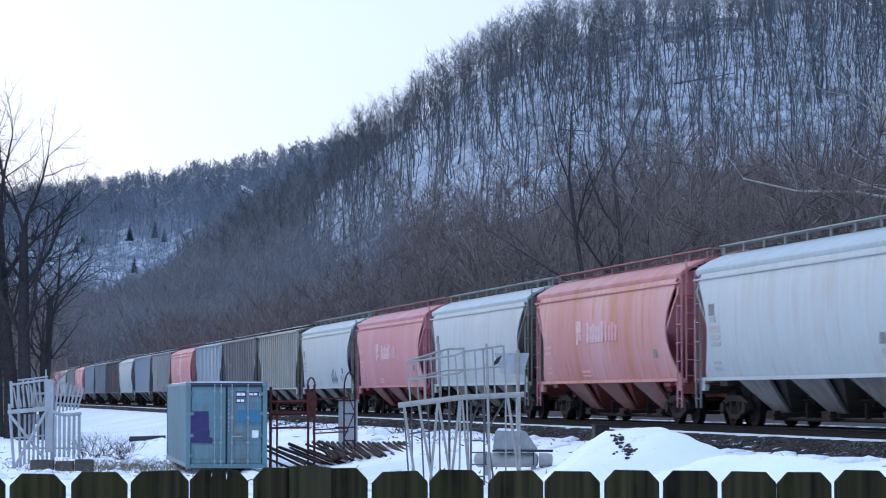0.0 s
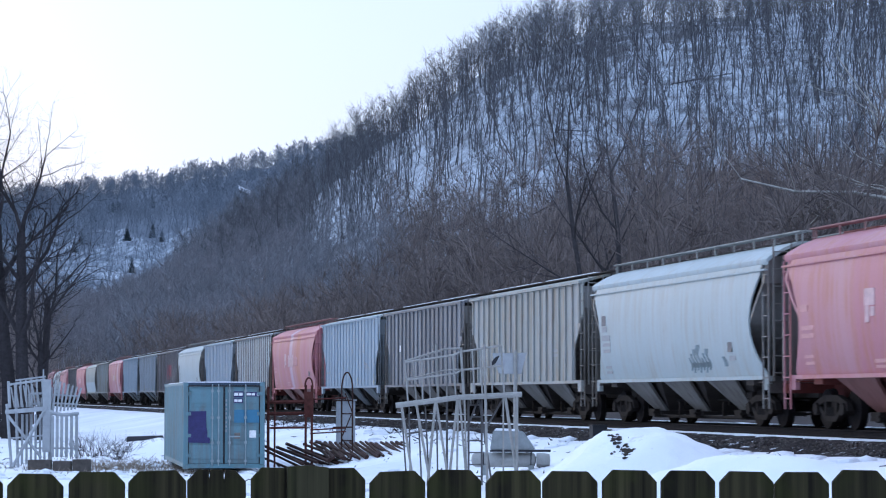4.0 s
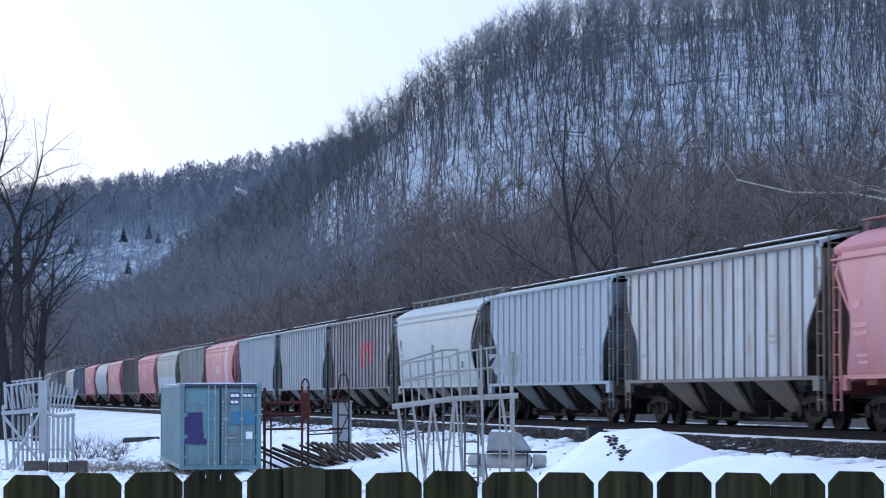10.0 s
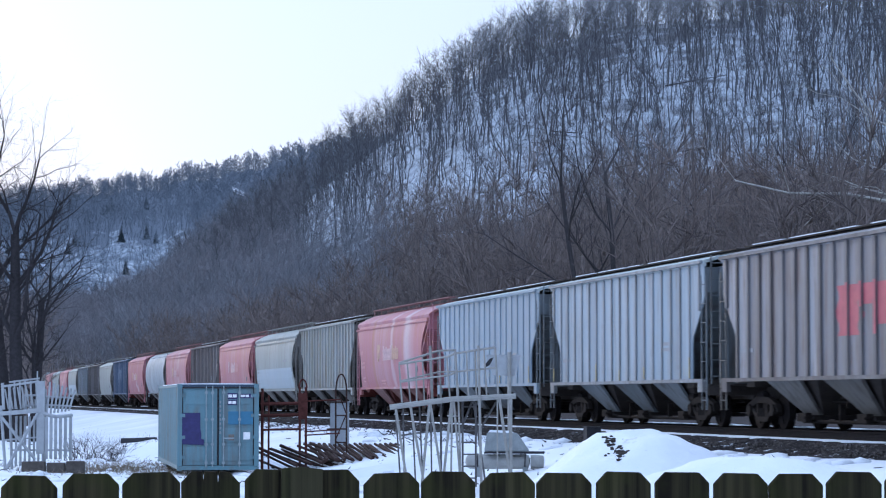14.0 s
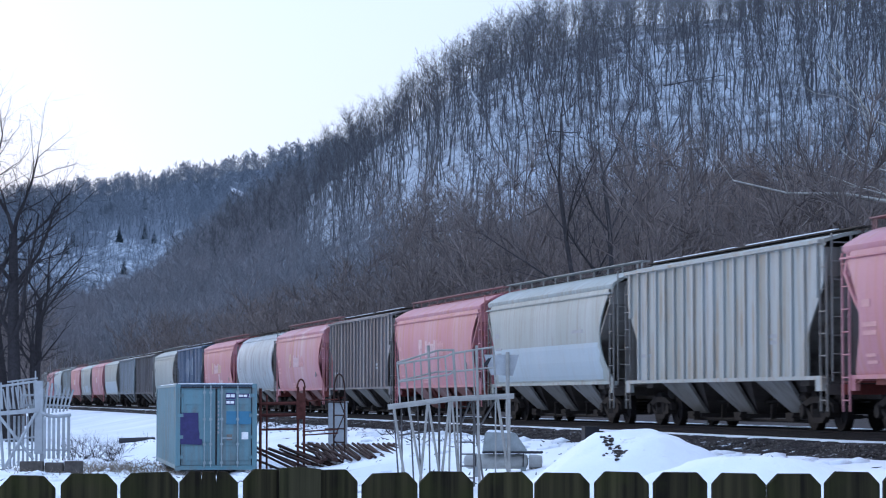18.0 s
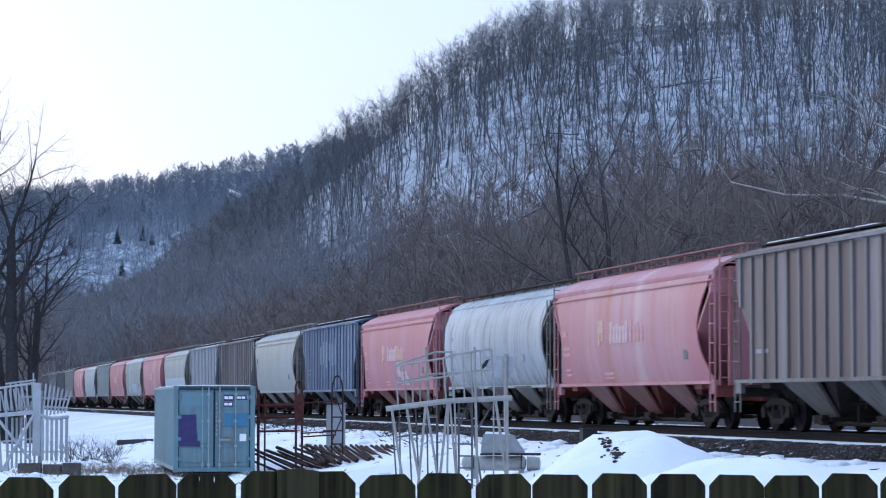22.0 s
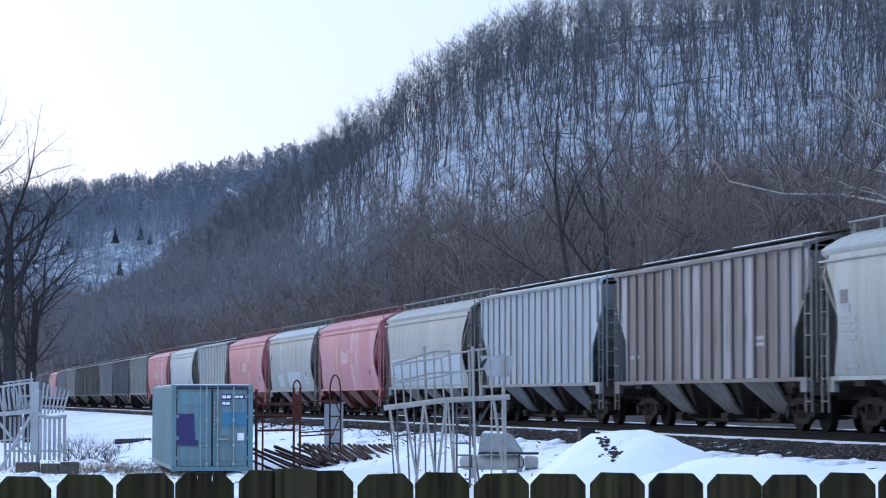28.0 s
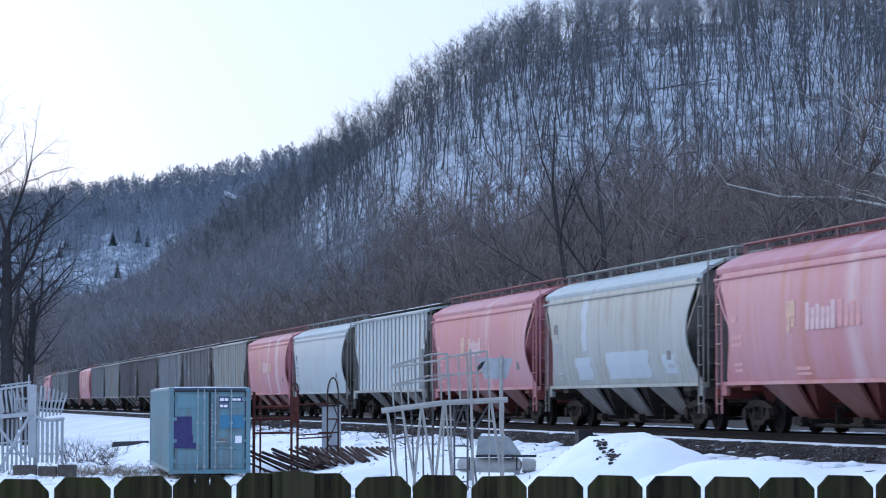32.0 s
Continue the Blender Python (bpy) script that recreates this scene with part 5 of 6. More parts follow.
def build_grey_platform():
    """A raised work platform of welded tube: bent deck in two lengths, two railings, splayed legs, ladder."""
    st = tagged(new("work_platform"), "grey tubular steel work platform on many splayed legs", "platform")
    st.matrix_world = pose(0.396, 60, 0)
    deep = 1.0
    deck = ((-1.41, 2.01), (0, 2.19), (1.44, 2.26))
    top = ((-1.2, 2.98), (-0.115, 3.146), (0.064, 3.22), (0.97, 3.363))
    mid = ((-1.16, 2.58), (-0.04, 2.737), (0.09, 2.81), (0.97, 2.9))
    back_top = ((-1.227, 3.018), (-0.292, 3.304), (0.098, 3.317))
    back_mid = ((-1.2, 2.6), (-0.32, 2.81), (0.09, 2.83))

    def height(line, x):
        return float(lerp_table(line, x))

    for line, y, name, r in ((deck, 0, "edge_beam", 0.062), (top, 0, "rail", 0.024), (mid, 0, "rail", 0.022),
                             (deck, deep, "edge_beam", 0.05), (back_top, deep, "rail", 0.024), (back_mid, deep, "rail", 0.02)):
        bm = bmesh.new()
        tube(bm, [(x, y, z) for x, z in line], r, 8)
        part(name, bm, GREY_PAINT, st)
    for y0, y1 in zip((0.08, 0.32, 0.56, 0.8), (0.28, 0.52, 0.76, 0.94)):
        bm = bmesh.new()
        loft(bm, [[(x, y0, z + 0.02), (x, y1, z + 0.02), (x, y1, z + 0.05), (x, y0, z + 0.05)] for x, z in deck])
        bmesh.ops.recalc_face_normals(bm, faces=bm.faces)
        part("deck_board", bm, OLD_TIMBER, st)
    # posts of the railings: foot, head, thickness
    for x0, x1, r in ((-1.13, -1.2, 0.022), (-0.8, -0.82, 0.022), (-0.05, -0.12, 0.022), (0.13, 0.064, 0.034), (0.37, 0.32, 0.022),
                      (0.55, 0.51, 0.022), (0.78, 0.72, 0.022), (1.04, 0.97, 0.026)):
        bar(st, "railing_post", GREY_PAINT, (x0, 0, height(deck, x0)), (x1, 0, height(top, x1) + (0.06 if r > 0.03 else 0)), r)
    for x0, x1, r, over in ((-0.95, -1.03, 0.022, 0), (-0.63, -0.68, 0.022, 0), (-0.45, -0.5, 0.036, 0.18), (-0.25, -0.28, 0.022, 0)):
        bar(st, "railing_post", GREY_PAINT, (x0, deep, height(deck, x0)), (x1, deep, height(back_top, x1) + over), r)
    bar(st, "railing_post", GREY_PAINT, (0.66, -0.04, 0.2), (0.59, -0.04, 3.4), 0.034)
    # legs: head, foot, thickness
    for x0, x1, r in ((-1.28, -1.0, 0.037), (-0.95, -0.62, 0.037), (-0.51, -0.69, 0.037), (-0.5, -0.2, 0.035), (-0.01, -0.22, 0.037), (0.0, -0.03, 0.03),
                      (0.03, 0.2, 0.03), (0.14, 0.2, 0.026), (1.06, 1.35, 0.042), (1.32, 1.32, 0.046), (1.02, 1.02, 0.022)):
        bar(st, "leg", GREY_PAINT, (x0, 0, height(deck, x0)), (x1, 0.05, 0.2), r * 0.86)
    for x0, x1, r in ((-1.3, -1.17, 0.024), (-1.12, -1.09, 0.024), (-0.92, -0.83, 0.024), (-0.75, -0.66, 0.024), (-0.49, -0.46, 0.024), (-0.25, -0.25, 0.03), (0.48, 0.78, 0.03)):
        bar(st, "leg", TUBE_DARK, (x0, deep, height(deck, x0)), (x1, deep, 0.2), r * 0.9)
    for a, b in (((0.45, 0.5, 2.12), (0.15, 0.1, 1.37)), ((1.0, 0.5, 2.12), (0.58, 0.1, 1.41)), ((-1.18, deep, 1.36), (-0.13, deep, 1.5))):
        bar(st, "brace", TUBE_DARK, a, b, 0.024)
    bm = bmesh.new()
    for x in (0.24, 0.54):
        rod(bm, (x, 0.5, 0.2), (x, 0.45, 2.2), 0.024, 6)
    for i in range(7):
        rod(bm, (0.24, 0.49, 0.4 + i * 0.27), (0.54, 0.49, 0.4 + i * 0.27), 0.018, 5)
    part("ladder", bm, TUBE_DARK, st)


def build_white_platform():
    """A white platform: crossed braces and slats below, a slatted bay with a seat frame above, a fanned railing beside it."""
    st = tagged(new("work_platform"), "white tubular steel work platform with crossed braces, standing on timbers", "platform")
    st.matrix_world = pose(-12.12, 82, 0)
    w = WHITE_PAINT
    bar(st, "corner_post", w, (-1.1, 0, 0), (-1.26, 0, 1.99), 0.05)
    bar(st, "corner_post", w, (-1.1, 1.25, 0), (-1.2, 1.25, 2.6), 0.05)
    for x0, x1, z0, z1 in ((-0.15, 0.1, 0.5, 2.74), (0.04, 0.13, 0.0, 2.5)):
        bm = bmesh.new()
        box(bm, x0, x1, -0.05 if x0 < 0 else 0.06, 0.05 if x0 < 0 else 0.15, z0, z1)
        part("column", bm, w, st)
    bar(st, "cross_brace", w, (-1.22, -0.09, 1.64), (-0.17, -0.09, 0.33), 0.05)
    bar(st, "cross_brace", w, (-0.09, -0.19, 1.76), (-1.05, -0.19, 0.05), 0.05)
    bar(st, "tie_bar", w, (-1.14, 0, 0.93), (0.04, 0, 1.03), 0.03)
    bar(st, "tie_bar", w, (-1.14, 1.25, 0.6), (0.8, 1.25, 0.6), 0.03)
    bm = bmesh.new()
    loft(bm, [[(-1.3, y, 1.68), (0.0, y, 1.79), (0.0, y, 1.92), (-1.3, y, 1.80)] for y in (-0.08, 1.3)])
    bmesh.ops.recalc_face_normals(bm, faces=bm.faces)
    part("deck", bm, w, st)
    curve = [(0.03, -0.02, 1.78), (0.22, -0.04, 1.69), (0.44, 0.06, 1.65), (0.66, 0.25, 1.66), (0.87, 0.5, 1.69)]
    bm = bmesh.new()
    tube(bm, curve, 0.055, 8)
    part("curved_beam", bm, w, st)
    for i in range(6):
        u = i / 5
        x, y = 0.16 + 0.68 * u, -0.02 + 0.45 * u * u
        bm = bmesh.new()
        box(bm, x - 0.045, x + 0.045, y - 0.02, y + 0.02, 0.35, 1.63)
        part("slat", bm, w, st)
    for i in range(7):
        x = -0.97 + i * 0.14
        bm = bmesh.new()
        box(bm, x - 0.035, x + 0.035, 1.2, 1.24, 0.1, 1.66)
        part("slat", bm, w, st)
    # slatted bay above the deck
    bar(st, "railing_post", w, (-1.17, 0, 1.87), (-1.22, 0, 2.69), 0.05)
    bar(st, "rail", w, (-1.2, 0, 2.58), (-0.08, 0, 2.74), 0.04)
    bar(st, "rail", w, (-1.2, 1.2, 2.72), (-0.25, 1.2, 2.84), 0.03)
    for i in range(7):
        bar(st, "slat", w, (-1.06 + i * 0.13, 0.25, 1.88), (-1.17 + i * 0.13, 0.2, 2.5 + i * 0.02), 0.026)
    for i in range(6):
        bar(st, "slat", w, (-1.0 + i * 0.17, 1.2, 1.88), (-1.04 + i * 0.17, 1.2, 2.76), 0.03)
    for a, b in (((-0.61, 0.3, 2.3), (-0.09, 0.3, 2.32)), ((-0.61, 0.3, 1.9), (-0.61, 0.3, 2.3)), ((-0.23, 0.3, 1.9), (-0.23, 0.3, 2.18)), ((-0.65, 0.3, 1.97), (-0.1, 0.3, 2.03))):
        bar(st, "seat_frame", w, a, b, 0.04)
    bar(st, "mast", w, (-0.27, 0.8, 1.9), (-0.26, 0.8, 3.06), 0.025)
    # fanned railing
    for i in range(7):
        u = i / 6
        bar(st, "railing_post", w, (0.16 + 0.62 * u, 0.02 + 0.4 * u, 1.72 + 0.1 * u), (0.25 + 0.72 * u, 0.02 + 0.4 * u, 2.72 - 0.24 * u), 0.034)
    for z in (2.0, 2.26):
        bar(st, "rail", w, (0.08, 0.0, z + 0.02), (0.88, 0.42, z - 0.03), 0.03)


def build_stands():
    build_grey_platform()
    build_white_platform()
    for x0, x1, y, z1 in ((-12.6, -11.9, 81.2, 0.29), (-11.85, -11.3, 81.3, 0.25), (-11.25, -10.7, 81.25, 0.3)):
        bm = bmesh.new()
        zb = float(land(x0, y)) - 0.03
        box(bm, x0, x1, y, y + 0.3, zb, z1)
        bmesh.ops.bevel(bm, geom=list(bm.edges), offset=0.02, segments=1, affect="EDGES")
        tagged(part("timber_block", bm, OLD_TIMBER), "old grey timber block lying in the snow", "timber", "timber blocks")
    # a pale sheet on a post, standing behind the grey platform
    sign = tagged(new("sign_board"), "pale blank sheet fixed to a grey pole", "sign")
    sign.matrix_world = pose(1.9, 67.5, 0.3)
    bm = bmesh.new()
    rod(bm, (0, 0, 0), (0, 0, 3.08), 0.05, 8)
    part("pole", bm, GREY_PAINT, sign)
    bm = bmesh.new()
    pts = [(-0.42, 2.5), (0.14, 2.48), (0.3, 3.02), (-0.6, 3.02)]
    loft(bm, [[(x, 0.06, z) for x, z in pts], [(x, 0.075, z) for x, z in pts]])
    bmesh.ops.recalc_face_normals(bm, faces=bm.faces)
    part("sheet", bm, WHITE_PAINT, sign, "pale grey sheet")
    bm = bmesh.new()
    pts = [(-0.62, 2.68), (-0.5, 2.76), (-0.4, 2.95), (-0.5, 2.92), (-0.6, 2.8)]
    loft(bm, [[(x, -0.085, z) for x, z in pts], [(x, -0.1, z) for x, z in pts]])
    bmesh.ops.recalc_face_normals(bm, faces=bm.faces)
    part("dark_bracket", bm, RUBBER, sign)


build_stands()


def build_scrap():
    """Rusty racks, the hooped ladder, pipes, cabinet and tank beside the container."""
    rack = tagged(new("steel_rack"), "rusty steel storage rack with a looped post", "rack")
    rack.matrix_world = pose(-5.35, 82.5, 0.02)
    for x, z1, r in ((0.0, 2.5, 0.045), (0.2, 2.3, 0.03)):
        bm = bmesh.new()
        rod(bm, (x, 0, 0), (x, 0, z1), r, 6)
        part("post", bm, RUST, rack)
    for dx in (0, 0.19):
        bm = bmesh.new()
        box(bm, 1.13 + dx, 1.2 + dx, -0.05, 0.05, 0, 2.55)
        part("post", bm, RUST, rack)
    bm = bmesh.new()
    box(bm, 1.12, 1.4, -0.07, 0.07, 1.55, 2.35)
    part("plate", bm, RUST, rack)
    bm = bmesh.new()
    tube(bm, [(1.26 + 0.12 * math.cos(a * math.pi / 8), 0, 2.5 + 0.28 * math.sin(a * math.pi / 8)) for a in range(9)], 0.03, 6)
    part("loop", bm, RUST, rack)
    for z in (1.22, 1.66, 2.02):
        bm = bmesh.new()
        rod(bm, (-0.05, 0.02, z), (1.2, 0.02, z + 0.02), 0.04 if z < 1.5 else 0.06, 6)
        part("cross_bar", bm, RUST, rack)
    for z in (1.05, 1.16, 2.1):
        bm = bmesh.new()
        rod(bm, (1.3, 0.02, z), (2.4, 0.3, z + 0.06), 0.025, 6)
        part("cross_bar", bm, RUST, rack)
    hoop = tagged(new("hooped_ladder"), "dark rusty ladder with a tall oval hoop", "ladder")
    hoop.matrix_world = pose(-2.92, 83, 0.02, 0, 0, 8)
    for x in (-0.17, 0.17):
        bm = bmesh.new()
        rod(bm, (x, 0, 0), (x, 0, 2.4), 0.026, 6)
        part("rail", bm, RUST_DARK, hoop)
    bm = bmesh.new()
    tube(bm, [(0.17 * math.cos(a * math.pi / 10), 0, 2.4 + 0.55 * math.sin(a * math.pi / 10)) for a in range(11)], 0.026, 6)
    part("hoop", bm, RUST_DARK, hoop)
    for i in range(5):
        bm = bmesh.new()
        z = 0.4 + i * 0.42
        rod(bm, (-0.45 if i in (2, 4) else -0.17, 0, z), (0.17, 0, z), 0.025, 6)
        part("rung", bm, RUST_DARK, hoop)
    for a, b in (((-0.17, 0.05, 0.9), (0.17, 0.05, 1.7)), ((0.17, 0.05, 1.7), (-0.05, 0.05, 2.3)), ((-0.17, 0.05, 0.9), (0.17, 0.05, 0.45))):
        bm = bmesh.new()
        rod(bm, a, b, 0.02, 6)
        part("brace", bm, RUST_DARK, hoop)
    cab = tagged(new("utility_cabinet"), "narrow pale grey metal cabinet standing in the snow", "cabinet")
    cab.matrix_world = pose(-3.15, 88, float(land(-3.15, 88)) - 0.02)
    bm = bmesh.new()
    box(bm, -0.31, 0.31, 0, 0.45, 0, 1.66)
    bmesh.ops.bevel(bm, geom=list(bm.edges), offset=0.02, segments=2, affect="EDGES")
    part("body", bm, PALE_STONE, cab)
    bm = bmesh.new()
    box(bm, -0.35, 0.35, -0.04, 0.5, 1.662, 1.71)
    part("lid", bm, PALE_STONE, cab)
    bm = bmesh.new()
    box(bm, -0.25, 0.25, -0.016, -0.002, 0.15, 1.5)
    part("door", bm, PALE_STONE, cab)
    rng = random.Random(9)
    for i in range(15):
        bm = bmesh.new()
        x, y = -5.25 + i * 0.13 + rng.uniform(-0.06, 0.06), 80.6 + rng.uniform(-0.5, 0.6)
        zb = float(land(x, y))
        r = rng.uniform(0.035, 0.06)
        z = zb + r + (i % 3) * 0.1
        rod(bm, (x + 0.9, y - 0.6, z), (x - 0.6, y + rng.uniform(3.5, 5.0), z + rng.uniform(0.35, 0.5)), r, 8)
        tagged(part("steel_pipe", bm, RUST_DARK), "rusty brown steel pipe on a stack", "pipe", "stack of rusty pipes")
    for i in range(18):
        bm = bmesh.new()
        r = rng.uniform(0.038, 0.058)
        dz = rng.uniform(-0.02, 0.04)
        rod(bm, (-3.27 + i * 0.162 + rng.uniform(-0.12, 0.12), 79.8 + rng.uniform(-0.4, 0.4), 0.34 + 0.008 * i + dz), (-4.07 + i * 0.165, 86, 0.72 + dz), r, 8)
        tagged(part("steel_pipe", bm, RUST_DARK), "rusty brown steel pipe laid side by side with others", "pipe", "row of rusty pipes")
    bm = bmesh.new()
    box(bm, -3.1, -0.2, 79.2, 79.35, 0.0, 0.14)
    tagged(part("timber_beam", bm, OLD_TIMBER), "old timber beam under the pipes", "timber")
    bm = bmesh.new()
    box(bm, -3.6, -0.6, 82.8, 82.95, 0.0, 0.32)
    tagged(part("timber_beam", bm, OLD_TIMBER), "old timber beam under the pipes", "timber")
    tank = tagged(new("storage_tank"), "grey horizontal tank with a sloping snow-topped housing", "tank")
    tank.matrix_world = pose(1.54, 64, 0.02, 0, 0, -4)
    zc = 0.673
    for name, prof in (("shell", [(-0.8, 0.05), (-0.77, 0.13), (-0.69, 0.178), (0.66, 0.178), (0.73, 0.14), (0.755, 0.05)]),
                       ("end_drum", [(0.765, 0.06), (0.77, 0.165), (0.95, 0.165), (1.08, 0.14), (1.1, 0.04)])):
        bm = bmesh.new()
        loft(bm, [[(x, r * math.cos(a * math.pi / 8), zc + r * math.sin(a * math.pi / 8)) for a in range(16)] for x, r in prof])
        bmesh.ops.recalc_face_normals(bm, faces=bm.faces)
        shade(part(name, bm, TANK_PALE, tank))
    for x in (-0.5, 0.64):
        bm = bmesh.new()
        pts = [(0.187 * math.cos(a * math.pi / 8), 0.187 * math.sin(a * math.pi / 8)) for a in range(17)]
        tube(bm, [(x, a, zc + b) for a, b in pts], 0.014, 5)
        part("band", bm, RUBBER, tank)
        bm = bmesh.new()
        box(bm, x - 0.06, x + 0.06, -0.15, 0.15, 0.3, 0.55)
        part("saddle", bm, TANK_GREY, tank)
    bm = bmesh.new()
    loft(bm, [[(-0.335, -0.3, 0.92), (0.74, -0.3, 0.92), (0.74, 0.3, 0.92), (-0.335, 0.3, 0.92)],
              [(-0.27, -0.26, 1.38), (0.44, -0.26, 1.36), (0.44, 0.26, 1.36), (-0.27, 0.26, 1.38)]])
    bmesh.ops.recalc_face_normals(bm, faces=bm.faces)
    bmesh.ops.bevel(bm, geom=list(bm.edges), offset=0.02, segments=2, affect="EDGES")
    part("housing", bm, TANK_GREY, tank)
    bm = bmesh.new()
    loft(bm, [[(-0.25, -0.22, 1.37), (0.36, -0.22, 1.36), (0.36, 0.22, 1.36), (-0.25, 0.22, 1.37)],
              [(-0.2, -0.18, 1.43), (0.28, -0.17, 1.41), (0.27, 0.18, 1.41), (-0.2, 0.17, 1.43)]])
    bmesh.ops.recalc_face_normals(bm, faces=bm.faces)
    part("snow_cap", bm, SNOW, tank, "thin cap of snow")
    for y in (-0.3, 0.27):
        bm = bmesh.new()
        box(bm, -0.34, 1.1, y, y + 0.03, 0.865, 0.915)
        part("frame_bar", bm, RUBBER, tank)


build_scrap()


def mound(name, label, x, y, sx, sy, height, seed, turn=0.0, power=1.3):
    """A heap of snow with an uneven surface, standing in the ground."""
    bm = bmesh.new()
    n = 40
    grid = []
    c, s = math.cos(turn), math.sin(turn)
    for i in range(n + 1):
        row = []
        for j in range(n + 1):
            u, v = i / n * 2 - 1, j / n * 2 - 1
            r = min(1.0, math.hypot(u, v))
            k = (1 - r ** 2) ** power
            px, py = x + sx * u * c - sy * v * s, y + sx * u * s + sy * v * c
            nz = noise.fractal((px * 0.9, py * 0.9, seed), 1.0, 2.0, 4) * 0.16 * height
            row.append(bm.verts.new((px, py, float(land(px, py)) - 0.12 + k * (height + nz) + 0.02 * nz)))
        grid.append(row)
    for i in range(n):
        for j in range(n):
            bm.faces.new((grid[i][j], grid[i + 1][j], grid[i + 1][j + 1], grid[i][j + 1]))
    ob = part(name, bm, SNOW)
    ob.data.polygons.foreach_set("use_smooth", [True] * len(ob.data.polygons))
    return tagged(ob, label, "snow pile")


def clump(name, label, x, y, n, reach, rise, r, material, seed, z0=None, category="bush"):
    """A low leafless bush or tuft of dead stalks."""
    rng = np.random.default_rng(seed)
    tw = Twigs()
    z = float(land(x, y)) if z0 is None else z0
    for i in range(n):
        a = np.array([x + rng.normal(0, reach * 0.25), y + rng.normal(0, reach * 0.25), z - 0.03])
        d = np.array([rng.normal(0, reach * 0.5), rng.normal(0, reach * 0.5), rise * rng.uniform(0.4, 1.1)])
        m = a + d * 0.55
        tw.spike(a, m, r, r * 0.7)
        for _ in range(3):
            tw.spike(m, m + d * 0.45 * rng.uniform(0.4, 1) + rng.normal(0, reach * 0.2, 3) * (1, 1, 0.6), r * 0.6, 0)
    v, t = tw.arrays()
    return tagged(new(name, raw_mesh(name, v, t, material)), label, category)


def heap_clods():
    """A streak of frozen earth thrown up on the front of the snow heap."""
    rng = np.random.default_rng(44)
    for i in range(44):
        u = i / 43
        x, y = 3.38 + 0.34 * u + rng.normal(0, 0.075), 52.5 - 1.15 * u + rng.normal(0, 0.16)
        q = math.hypot((x - 3.75) / 2.55, (y - 53) / 3.0)
        nz = noise.fractal((x * 0.9, y * 0.9, 3), 1.0, 2.0, 4) * 0.16 * 1.25
        z = float(land(x, y)) - 0.12 + (1 - q * q) ** 1.3 * (1.25 + nz)
        bm = bmesh.new()
        bmesh.ops.create_icosphere(bm, subdivisions=1, radius=rng.uniform(0.015, 0.055))
        for v in bm.verts:
            v.co *= 1 + rng.normal(0, 0.22)
            v.co.x *= 1.3
            v.co.z *= 0.75
        bm.transform(Matrix.Translation((x, y, z)) @ Matrix.Rotation(rng.uniform(0, 3), 4, "Z"))
        tagged(part("dirt_clod", bm, SHADE_GRIME), "dark clod of frozen earth on a snow pile", "clod", "clods on the snow pile")


